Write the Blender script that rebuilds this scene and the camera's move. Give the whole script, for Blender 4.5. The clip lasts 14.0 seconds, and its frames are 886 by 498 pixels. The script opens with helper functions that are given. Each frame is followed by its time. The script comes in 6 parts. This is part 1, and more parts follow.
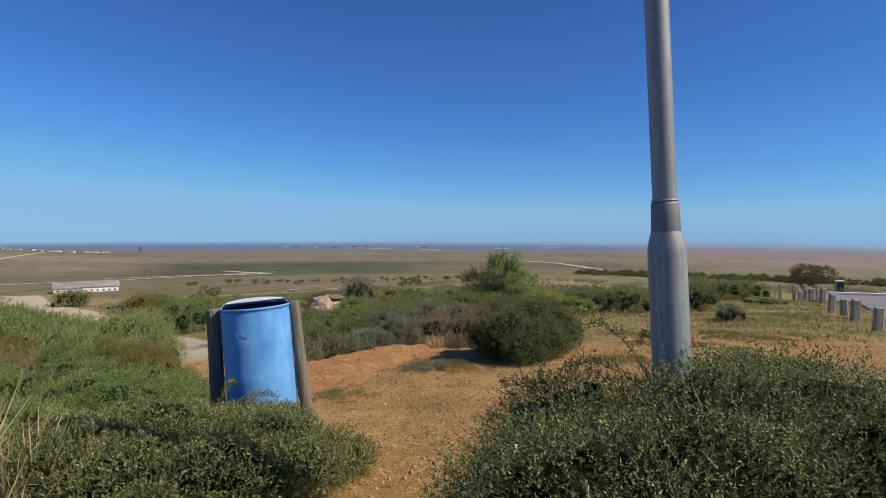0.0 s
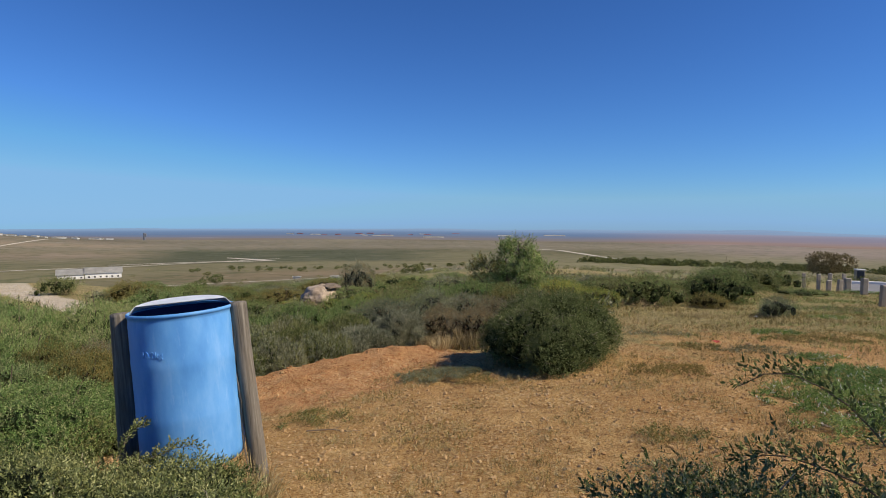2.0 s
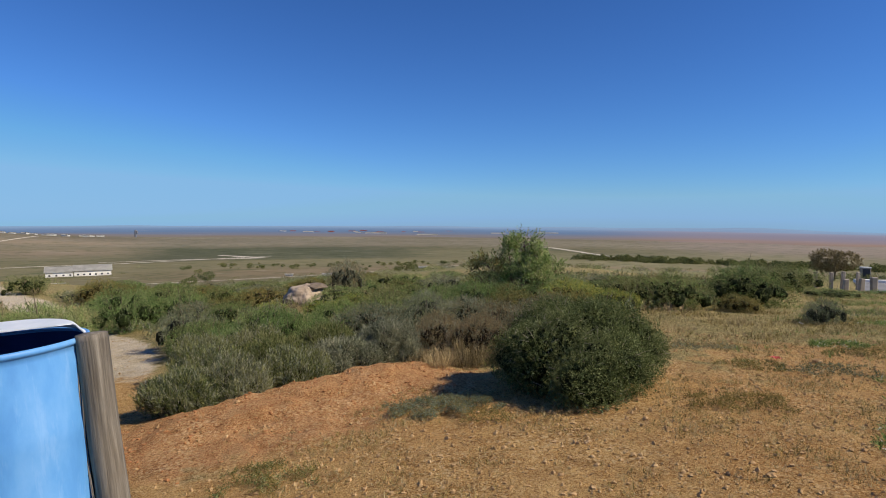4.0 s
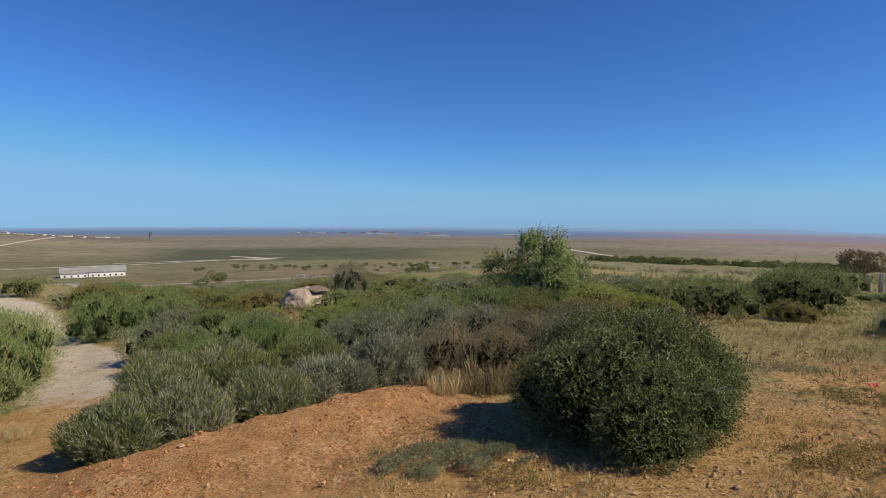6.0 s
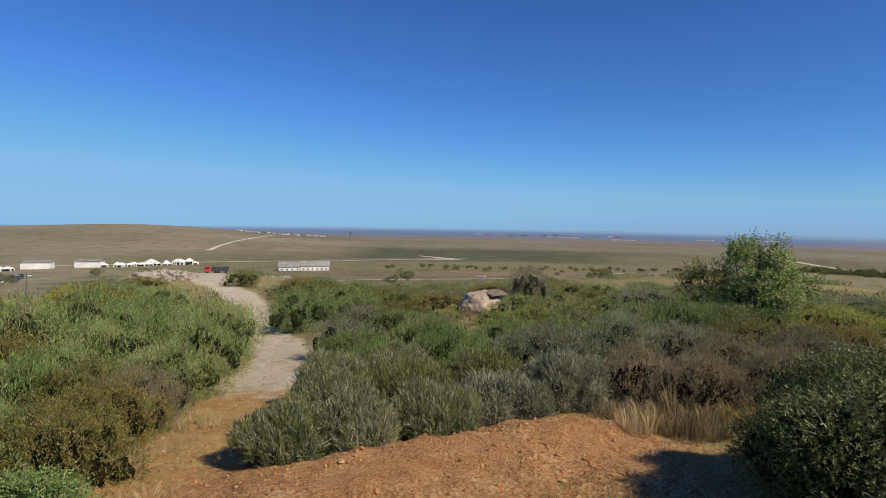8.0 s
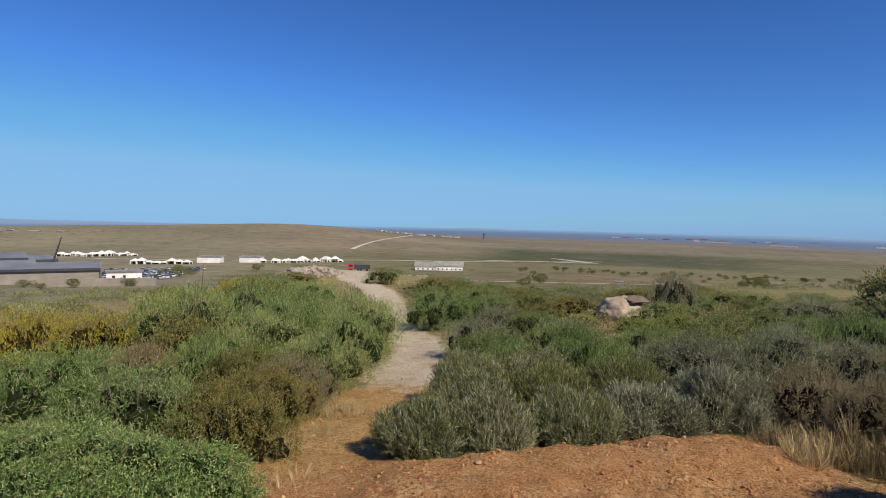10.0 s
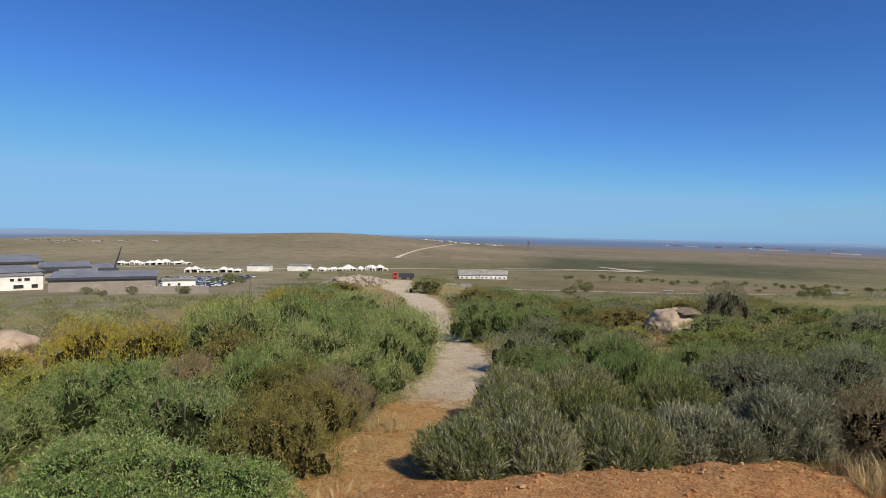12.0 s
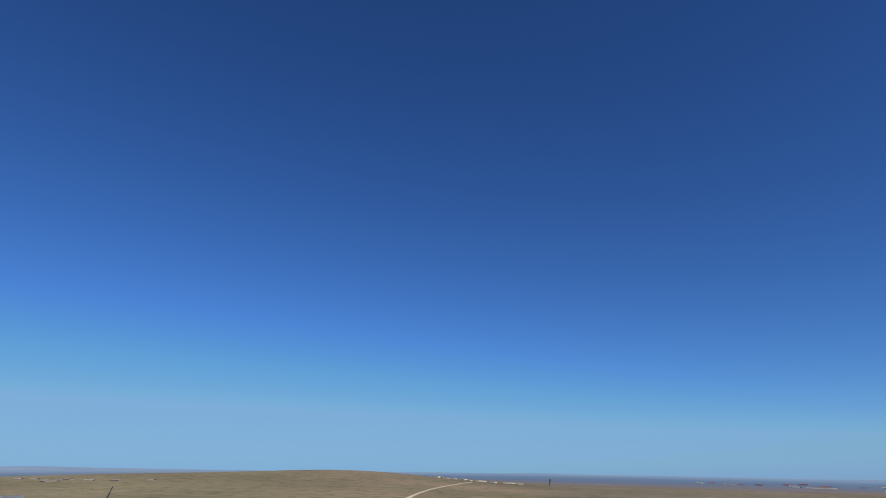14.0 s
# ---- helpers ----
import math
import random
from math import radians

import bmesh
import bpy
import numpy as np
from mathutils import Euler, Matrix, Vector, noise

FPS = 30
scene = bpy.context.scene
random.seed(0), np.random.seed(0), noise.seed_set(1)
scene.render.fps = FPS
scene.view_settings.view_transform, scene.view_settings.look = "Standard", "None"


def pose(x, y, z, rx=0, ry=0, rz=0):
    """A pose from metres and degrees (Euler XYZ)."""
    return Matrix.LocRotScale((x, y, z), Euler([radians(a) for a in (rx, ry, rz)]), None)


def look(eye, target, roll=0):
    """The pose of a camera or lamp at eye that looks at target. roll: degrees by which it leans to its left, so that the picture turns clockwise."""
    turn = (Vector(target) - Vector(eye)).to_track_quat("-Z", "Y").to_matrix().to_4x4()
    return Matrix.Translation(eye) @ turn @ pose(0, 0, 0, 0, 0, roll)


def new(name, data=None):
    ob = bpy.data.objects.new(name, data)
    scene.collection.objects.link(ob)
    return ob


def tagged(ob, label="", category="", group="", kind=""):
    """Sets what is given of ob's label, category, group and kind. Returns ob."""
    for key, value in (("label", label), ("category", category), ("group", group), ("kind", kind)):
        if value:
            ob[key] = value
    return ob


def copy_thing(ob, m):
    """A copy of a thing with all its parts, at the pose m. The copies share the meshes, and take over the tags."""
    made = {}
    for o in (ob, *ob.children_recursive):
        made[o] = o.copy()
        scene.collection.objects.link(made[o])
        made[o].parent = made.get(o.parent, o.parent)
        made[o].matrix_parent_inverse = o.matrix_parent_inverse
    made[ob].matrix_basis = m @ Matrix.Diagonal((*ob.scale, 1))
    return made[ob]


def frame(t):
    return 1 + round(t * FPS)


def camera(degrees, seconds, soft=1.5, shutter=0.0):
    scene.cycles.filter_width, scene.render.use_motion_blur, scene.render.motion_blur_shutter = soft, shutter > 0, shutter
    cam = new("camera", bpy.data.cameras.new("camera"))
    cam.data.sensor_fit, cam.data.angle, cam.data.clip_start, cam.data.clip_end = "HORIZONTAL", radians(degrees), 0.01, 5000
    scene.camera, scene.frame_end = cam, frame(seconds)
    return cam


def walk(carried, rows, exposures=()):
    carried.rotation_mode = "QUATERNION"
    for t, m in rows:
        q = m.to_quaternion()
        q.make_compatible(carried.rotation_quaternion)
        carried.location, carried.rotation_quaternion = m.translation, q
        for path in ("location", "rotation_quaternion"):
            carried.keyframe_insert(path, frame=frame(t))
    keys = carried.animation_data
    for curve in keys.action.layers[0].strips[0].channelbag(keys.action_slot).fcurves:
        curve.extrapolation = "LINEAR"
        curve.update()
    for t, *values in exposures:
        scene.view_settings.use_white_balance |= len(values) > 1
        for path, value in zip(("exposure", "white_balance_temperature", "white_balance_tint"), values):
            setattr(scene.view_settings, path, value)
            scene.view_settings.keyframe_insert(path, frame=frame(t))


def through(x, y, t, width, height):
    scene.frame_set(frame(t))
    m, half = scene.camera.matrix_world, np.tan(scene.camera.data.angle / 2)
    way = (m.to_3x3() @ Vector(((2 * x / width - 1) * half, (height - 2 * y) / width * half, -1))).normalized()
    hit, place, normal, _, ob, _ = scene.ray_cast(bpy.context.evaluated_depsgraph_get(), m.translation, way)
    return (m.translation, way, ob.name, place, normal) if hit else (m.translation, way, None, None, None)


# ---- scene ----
cam = camera(75.0, 14.0, soft=0.95)
PATH = [
    (0, (0.803, -1.064, 1.521), (0.658, 0.929, 1.454), 0.3),
    (0.5, (0.835, -0.668, 1.474), (0.69, 1.325, 1.394), 0.3),
    (1, (0.76, -0.244, 1.459), (0.613, 1.748, 1.363), 0.4),
    (1.5, (0.724, 0.184, 1.427), (0.572, 2.175, 1.323), 0.5),
    (2, (0.633, 0.558, 1.407), (0.477, 2.549, 1.296), 0.4),
    (2.5, (0.509, 0.923, 1.38), (0.352, 2.914, 1.268), 0.5),
    (3, (0.469, 1.3, 1.337), (0.314, 3.29, 1.219), 0.5),
    (3.2, (0.45, 1.466, 1.332), (0.299, 3.456, 1.211), 0.5),
    (5.3, (0.442, 2.98, 1.228), (0.324, 4.973, 1.111), 0.4),
    (5.5, (0.412, 3.108, 1.222), (0.292, 5.101, 1.104), 0.4),
    (6, (0.396, 3.448, 1.19), (0.222, 5.437, 1.074), 0.4),
    (6.5, (0.342, 3.709, 1.174), (0.041, 5.683, 1.059), 0.6),
    (7, (0.278, 3.934, 1.171), (-0.186, 5.877, 1.057), 0.7),
    (7.5, (0.248, 4.074, 1.174), (-0.389, 5.967, 1.062), 0.9),
    (8, (0.254, 4.109, 1.184), (-0.519, 5.95, 1.071), 0.9),
    (8.5, (0.222, 4.13, 1.176), (-0.673, 5.914, 1.064), 1.1),
    (9, (0.189, 4.128, 1.173), (-0.82, 5.851, 1.061), 1.2),
    (11.5, (0.168, 4.147, 1.19), (-1.112, 5.68, 1.078), 1.0),
    (12, (0.14, 4.205, 1.225), (-1.153, 5.728, 1.136), 0.9),
    (12.5, (0.111, 4.266, 1.244), (-1.194, 5.781, 1.268), 0.8),
    (13, (-0.017, 4.51, 1.222), (-1.326, 6.01, 1.414), 0.8),
    (13.5, (-0.152, 4.758, 1.158), (-1.451, 6.223, 1.564), 0.9),
    (13.8, (-0.246, 4.887, 1.152), (-1.526, 6.318, 1.711), 0.8),
    (14, (-0.309, 4.972, 1.152), (-1.566, 6.371, 1.834), 0.7),
]
EXPOSURES = [(0, 0.0), (12.2, 0.0), (13.0, -0.08), (13.5, -0.17), (14, -0.22)]
walk(cam, [(t, look(eye, target, roll)) for t, eye, target, roll in PATH], EXPOSURES)

# ---- light ----
SUN_AZ, SUN_EL = radians(104), radians(42)      # azimuth clockwise from +y
world = bpy.data.worlds.new("world")
scene.world = world
world.use_nodes = True
sky = world.node_tree.nodes.new("ShaderNodeTexSky")
sky.sky_type = "NISHITA"
sky.sun_disc = False
sky.sun_elevation, sky.sun_rotation = SUN_EL, SUN_AZ
sky.air_density, sky.dust_density, sky.ozone_density, sky.altitude = 1.0, 0.0, 5.0, 120
world.node_tree.nodes["Background"].inputs[1].default_value = 0.098
clear = world.node_tree.nodes.new("ShaderNodeMix")     # a clear, deep blue morning
clear.data_type, clear.blend_type = "RGBA", "MULTIPLY"
clear.inputs[0].default_value, clear.inputs[7].default_value = 1.0, (0.336, 0.545, 0.80, 1)
deep = world.node_tree.nodes.new("ShaderNodeGamma")    # darker towards the zenith
deep.inputs[1].default_value = 1.18
world.node_tree.links.new(sky.outputs[0], deep.inputs[0])
world.node_tree.links.new(deep.outputs[0], clear.inputs[6])
haze = world.node_tree.nodes.new("ShaderNodeMix")      # blue haze holds back the glow low in the sky
haze.data_type, haze.blend_type = "RGBA", "DARKEN"
haze.inputs[0].default_value, haze.inputs[7].default_value = 0.9, (2.45, 4.85, 7.8, 1)
split = world.node_tree.nodes.new("ShaderNodeSeparateColor")   # the low sky scatters blue as well
scale = world.node_tree.nodes.new("ShaderNodeMath")
scale.operation, scale.inputs[1].default_value = "MULTIPLY", 0.27
blue = world.node_tree.nodes.new("ShaderNodeCombineColor")
low = world.node_tree.nodes.new("ShaderNodeMix")
low.data_type, low.blend_type, low.inputs[0].default_value = "RGBA", "ADD", 1.0
world.node_tree.links.new(clear.outputs[2], split.inputs[0])
world.node_tree.links.new(split.outputs[0], scale.inputs[0])
world.node_tree.links.new(scale.outputs[0], blue.inputs[2])
world.node_tree.links.new(clear.outputs[2], low.inputs[6])
world.node_tree.links.new(blue.outputs[0], low.inputs[7])
world.node_tree.links.new(low.outputs[2], haze.inputs[6])
tint = world.node_tree.nodes.new("ShaderNodeSeparateColor")    # no green cast near the horizon
floor_blue = world.node_tree.nodes.new("ShaderNodeMath")
floor_blue.operation, floor_blue.inputs[1].default_value = "MULTIPLY", 1.47
most = world.node_tree.nodes.new("ShaderNodeMath")
most.operation = "MAXIMUM"
whole = world.node_tree.nodes.new("ShaderNodeCombineColor")
world.node_tree.links.new(haze.outputs[2], tint.inputs[0])
world.node_tree.links.new(tint.outputs[1], floor_blue.inputs[0])
world.node_tree.links.new(floor_blue.outputs[0], most.inputs[0])
world.node_tree.links.new(tint.outputs[2], most.inputs[1])
world.node_tree.links.new(tint.outputs[0], whole.inputs[0])
share = world.node_tree.nodes.new("ShaderNodeMath")
share.operation, share.inputs[1].default_value = "MULTIPLY_ADD", 0.34
world.node_tree.links.new(tint.outputs[2], share.inputs[0])
world.node_tree.links.new(tint.outputs[0], share.inputs[2])
least = world.node_tree.nodes.new("ShaderNodeMath")
least.operation = "MINIMUM"
world.node_tree.links.new(share.outputs[0], least.inputs[0])
world.node_tree.links.new(tint.outputs[1], least.inputs[1])
world.node_tree.links.new(least.outputs[0], whole.inputs[1])
world.node_tree.links.new(most.outputs[0], whole.inputs[2])
world.node_tree.links.new(whole.outputs[0], world.node_tree.nodes["Background"].inputs[0])
sun = new("sun", bpy.data.lights.new("sun", "SUN"))
sun.data.energy, sun.data.angle, sun.data.color = 5.0, radians(0.5), (1.0, 0.90, 0.72)
sun_dir = Vector((math.sin(SUN_AZ) * math.cos(SUN_EL), math.cos(SUN_AZ) * math.cos(SUN_EL), math.sin(SUN_EL)))
sun.matrix_world = look(sun_dir * 60, (0, 0, 0))


# ---- materials ----
class Nodes:
    """A small builder for one procedural material."""

    def __init__(self, name):
        self.mat = bpy.data.materials.new(name)
        self.mat.use_nodes = True
        self.tree = self.mat.node_tree
        self.bsdf = self.tree.nodes["Principled BSDF"]

    def add(self, kind, **inputs):
        node = self.tree.nodes.new(kind)
        for key, value in inputs.items():
            self.put(node, key.replace("_", " "), value)
        return node

    def put(self, node, key, value):
        socket = node.inputs[int(key) if key.isdigit() else key]
        if isinstance(value, bpy.types.NodeSocket):
            self.tree.links.new(value, socket)
        else:
            socket.default_value = value

    def place(self):
        return self.add("ShaderNodeNewGeometry").outputs["Position"]

    def local(self):
        return self.add("ShaderNodeTexCoord").outputs["Object"]

    def stretched(self, vector, sx, sy, sz):
        m = self.add("ShaderNodeMapping", Vector=vector)
        m.inputs["Scale"].default_value = (sx, sy, sz)
        return m.outputs[0]

    def noise(self, vector, scale, detail=4.0, rough=0.55):
        return self.add("ShaderNodeTexNoise", Vector=vector, Scale=scale, Detail=detail, Roughness=rough).outputs["Fac"]

    def voronoi(self, vector, scale):
        return self.add("ShaderNodeTexVoronoi", Vector=vector, Scale=scale).outputs

    def ramp(self, fac, stops):
        node = self.add("ShaderNodeValToRGB", Fac=fac)
        el = node.color_ramp.elements
        while len(el) < len(stops):
            el.new(0.5)
        for e, (p, c) in zip(el, stops):
            e.position, e.color = p, (*c, 1)
        return node.outputs["Color"]

    def grey(self, fac, lo, hi, a=0.0, b=1.0):
        return self.add("ShaderNodeMapRange", Value=fac, **{"From_Min": lo, "From_Max": hi, "To_Min": a, "To_Max": b}).outputs["Result"]

    def mix(self, fac, a, b, mode="MIX"):
        node = self.tree.nodes.new("ShaderNodeMix")
        node.data_type, node.blend_type = "RGBA", mode
        for i, v in ((0, fac), (6, a), (7, b)):
            if isinstance(v, bpy.types.NodeSocket):
                self.tree.links.new(v, node.inputs[i])
            else:
                node.inputs[i].default_value = (*v, 1) if isinstance(v, tuple) else v
        return node.outputs[2]

    def math(self, op, a, b=0.0):
        node = self.tree.nodes.new("ShaderNodeMath")
        node.operation = op
        for i, v in ((0, a), (1, b)):
            if isinstance(v, bpy.types.NodeSocket):
                self.tree.links.new(v, node.inputs[i])
            else:
                node.inputs[i].default_value = v
        return node.outputs[0]

    def attr(self, name):
        node = self.tree.nodes.new("ShaderNodeAttribute")
        node.attribute_name = name
        return node

    def bump(self, height, strength, distance):
        return self.add("ShaderNodeBump", Height=height, Strength=strength, Distance=distance).outputs[0]

    def done(self, colour, rough=0.8, normal=None, metal=0.0, specular=0.3):
        self.put(self.bsdf, "Base Color", (*colour, 1) if isinstance(colour, tuple) else colour)
        self.put(self.bsdf, "Roughness", rough)
        self.put(self.bsdf, "Metallic", metal)
        self.put(self.bsdf, "Specular IOR Level", specular)
        if normal is not None:
            self.put(self.bsdf, "Normal", normal)
        return self.mat


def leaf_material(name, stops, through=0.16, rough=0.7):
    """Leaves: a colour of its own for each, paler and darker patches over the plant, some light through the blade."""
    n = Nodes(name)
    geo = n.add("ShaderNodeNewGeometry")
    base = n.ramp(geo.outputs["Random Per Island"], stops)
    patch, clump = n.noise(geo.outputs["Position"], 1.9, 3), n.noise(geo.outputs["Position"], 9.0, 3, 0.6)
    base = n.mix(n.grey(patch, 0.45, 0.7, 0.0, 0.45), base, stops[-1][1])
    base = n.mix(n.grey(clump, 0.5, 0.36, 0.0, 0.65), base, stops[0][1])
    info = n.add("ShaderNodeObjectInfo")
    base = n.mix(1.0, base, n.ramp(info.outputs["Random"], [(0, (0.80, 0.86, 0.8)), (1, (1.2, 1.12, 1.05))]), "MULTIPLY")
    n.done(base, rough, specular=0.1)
    thin = n.add("ShaderNodeBsdfTranslucent", Color=base)
    both = n.add("ShaderNodeMixShader")
    both.inputs[0].default_value = through
    n.tree.links.new(n.bsdf.outputs[0], both.inputs[1])
    n.tree.links.new(thin.outputs[0], both.inputs[2])
    n.tree.links.new(both.outputs[0], n.tree.nodes["Material Output"].inputs[0])
    return n.mat


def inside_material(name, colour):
    """The dense inside of a shrub: a rough tangle of small leaves and twigs, coloured dark for the shade within."""
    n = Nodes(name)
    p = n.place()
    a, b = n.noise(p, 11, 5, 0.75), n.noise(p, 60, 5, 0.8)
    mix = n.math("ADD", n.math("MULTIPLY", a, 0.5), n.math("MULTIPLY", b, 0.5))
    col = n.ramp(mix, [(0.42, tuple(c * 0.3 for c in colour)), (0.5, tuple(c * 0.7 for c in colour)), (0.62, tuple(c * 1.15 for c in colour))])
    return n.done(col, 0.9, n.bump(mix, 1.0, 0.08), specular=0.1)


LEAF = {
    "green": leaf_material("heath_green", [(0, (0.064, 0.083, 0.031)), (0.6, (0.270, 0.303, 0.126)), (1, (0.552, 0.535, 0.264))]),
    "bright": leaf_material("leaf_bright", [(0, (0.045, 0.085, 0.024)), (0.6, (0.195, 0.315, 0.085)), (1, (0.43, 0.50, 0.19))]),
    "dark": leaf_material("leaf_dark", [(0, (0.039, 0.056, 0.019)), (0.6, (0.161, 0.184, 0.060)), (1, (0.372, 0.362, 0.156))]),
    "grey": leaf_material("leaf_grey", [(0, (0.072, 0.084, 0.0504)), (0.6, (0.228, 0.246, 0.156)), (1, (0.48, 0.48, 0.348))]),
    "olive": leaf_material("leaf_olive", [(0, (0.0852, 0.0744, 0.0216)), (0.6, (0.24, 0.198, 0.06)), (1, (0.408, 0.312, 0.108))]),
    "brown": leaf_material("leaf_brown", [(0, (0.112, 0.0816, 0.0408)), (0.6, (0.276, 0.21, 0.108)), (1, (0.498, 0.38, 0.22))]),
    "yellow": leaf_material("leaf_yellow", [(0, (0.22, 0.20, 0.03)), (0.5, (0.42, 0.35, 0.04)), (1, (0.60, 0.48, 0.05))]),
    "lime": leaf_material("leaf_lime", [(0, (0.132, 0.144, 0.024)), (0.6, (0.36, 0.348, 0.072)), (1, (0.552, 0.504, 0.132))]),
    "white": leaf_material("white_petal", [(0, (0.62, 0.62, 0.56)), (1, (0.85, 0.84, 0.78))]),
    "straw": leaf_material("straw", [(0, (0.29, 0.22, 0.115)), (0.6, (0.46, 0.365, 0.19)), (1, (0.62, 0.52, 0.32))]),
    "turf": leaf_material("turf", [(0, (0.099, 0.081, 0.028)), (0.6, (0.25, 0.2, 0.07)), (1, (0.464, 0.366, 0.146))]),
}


# darker than the twigs themselves: the shade between the leaves is in these colours
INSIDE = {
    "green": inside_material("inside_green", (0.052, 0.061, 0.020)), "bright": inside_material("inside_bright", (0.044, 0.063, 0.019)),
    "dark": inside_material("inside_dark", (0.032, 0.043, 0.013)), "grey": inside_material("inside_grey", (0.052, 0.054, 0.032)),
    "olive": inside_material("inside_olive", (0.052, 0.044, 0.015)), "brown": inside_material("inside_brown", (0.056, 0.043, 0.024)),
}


def ground_material():
    n = Nodes("ground")
    p = n.place()
    tex = n.attr("masks").outputs["Vector"]
    sep = n.add("ShaderNodeSeparateXYZ", Vector=tex)
    path, red, cover = sep.outputs[0], sep.outputs[1], sep.outputs[2]
    field = n.attr("field").outputs["Color"]
    near = n.attr("near").outputs["Fac"]
    big, mid, fine = n.noise(p, 0.55, 5), n.noise(p, 4.0, 6), n.noise(p, 38, 6, 0.7)
    dirt = n.ramp(mid, [(0.25, (0.33, 0.17, 0.06)), (0.5, (0.48, 0.27, 0.095)), (0.8, (0.62, 0.39, 0.16))])
    dirt = n.mix(n.grey(big, 0.45, 0.65, 0.0, 0.8), dirt, (0.42, 0.21, 0.07))
    redsoil = n.ramp(mid, [(0.25, (0.31, 0.13, 0.05)), (0.5, (0.48, 0.215, 0.085)), (0.8, (0.62, 0.35, 0.165))])
    grit = n.ramp(n.noise(p, 3.0, 8, 0.72), [(0.3, (0.33, 0.26, 0.18)), (0.44, (0.55, 0.48, 0.38)), (0.58, (0.68, 0.62, 0.52)), (0.75, (0.78, 0.73, 0.64))])
    litter = n.ramp(n.noise(p, 1.3, 8, 0.7), [(0.3, (0.13, 0.125, 0.045)), (0.48, (0.20, 0.18, 0.07)), (0.6, (0.30, 0.245, 0.10)), (0.75, (0.38, 0.28, 0.13))])
    ragged = n.math("ADD", n.math("MULTIPLY", n.math("SUBTRACT", mid, 0.5), 1.1), 0.0)
    def edge(mask):
        return n.grey(n.math("ADD", mask, ragged), 0.35, 0.65)
    col = n.mix(edge(red), dirt, redsoil)
    col = n.mix(edge(path), col, grit)
    col = n.mix(edge(cover), col, litter)
    # loose grit: pale and dark grains, two sizes, swept into patches
    warp = n.mix(0.06, p, n.add("ShaderNodeTexNoise", Vector=p, Scale=9.0).outputs["Color"])
    swept = n.grey(n.noise(p, 1.7, 5, 0.6), 0.38, 0.62)
    cells = n.voronoi(warp, 130)
    tone = n.add("ShaderNodeSeparateColor", Color=cells["Color"]).outputs[0]
    col = n.mix(n.grey(tone, 0.35, 1.0, 0.0, 0.75), col, n.mix(0.6, col, (0.82, 0.60, 0.28)))
    col = n.mix(n.grey(tone, 0.28, 0.0, 0.0, 0.8), col, n.mix(1.0, col, (0.42, 0.34, 0.28), "MULTIPLY"))
    coarse = n.voronoi(warp, 48)
    spot = n.add("ShaderNodeSeparateColor", Color=coarse["Color"]).outputs[1]
    col = n.mix(n.math("MULTIPLY", n.grey(spot, 0.7, 0.9, 0.0, 0.7), swept), col, n.mix(0.6, col, (0.84, 0.64, 0.36)))
    col = n.mix(n.math("MULTIPLY", n.grey(spot, 0.16, 0.05, 0.0, 0.7), swept), col, n.mix(1.0, col, (0.35, 0.3, 0.26), "MULTIPLY"))
    col = n.mix(n.grey(n.noise(p, 75, 4, 0.7), 0.54, 0.68, 0.0, 0.6), col, n.mix(1.0, col, (0.5, 0.42, 0.36), "MULTIPLY"))
    col = n.mix(n.grey(n.noise(p, 14, 5, 0.7), 0.52, 0.68, 0.0, 0.5), col, n.mix(0.5, col, (0.62, 0.44, 0.20)))
    col = n.mix(n.grey(n.noise(p, 6, 5, 0.7), 0.52, 0.66, 0.0, 0.6), col, n.mix(1.0, col, (0.62, 0.55, 0.5), "MULTIPLY"))
    # far land: fields with streaks and scrub
    polar = n.attr("contour").outputs["Vector"]
    streak = n.noise(n.stretched(polar, 0.16, 8, 1), 1.0, 8, 0.7)
    thin = n.noise(n.stretched(polar, 0.25, 45, 1), 1.0, 5, 0.6)
    scrub = n.noise(p, 0.05, 8, 0.75)
    land = n.mix(n.grey(streak, 0.45, 0.68, 0.0, 0.3), field, n.mix(1.0, field, (0.6, 0.64, 0.58), "MULTIPLY"))
    land = n.mix(n.grey(streak, 0.46, 0.3, 0.0, 0.3), land, n.mix(0.5, land, (0.38, 0.30, 0.20)))
    land = n.mix(n.grey(thin, 0.58, 0.68, 0.0, 0.5), land, n.mix(0.6, land, (0.50, 0.43, 0.33)))
    land = n.mix(n.grey(scrub, 0.5, 0.62, 0.0, 0.75), land, n.mix(1.0, land, (0.45, 0.58, 0.42), "MULTIPLY"))
    col = n.mix(near, land, col)
    grainy = n.noise(p, 140, 5, 0.75)
    height = n.math("ADD", n.math("MULTIPLY", fine, 0.7), n.math("MULTIPLY", grainy, 0.35))
    normal = n.bump(height, n.math("MULTIPLY", near, 0.95), 0.045)
    return n.done(col, 0.95, normal, specular=0.1)


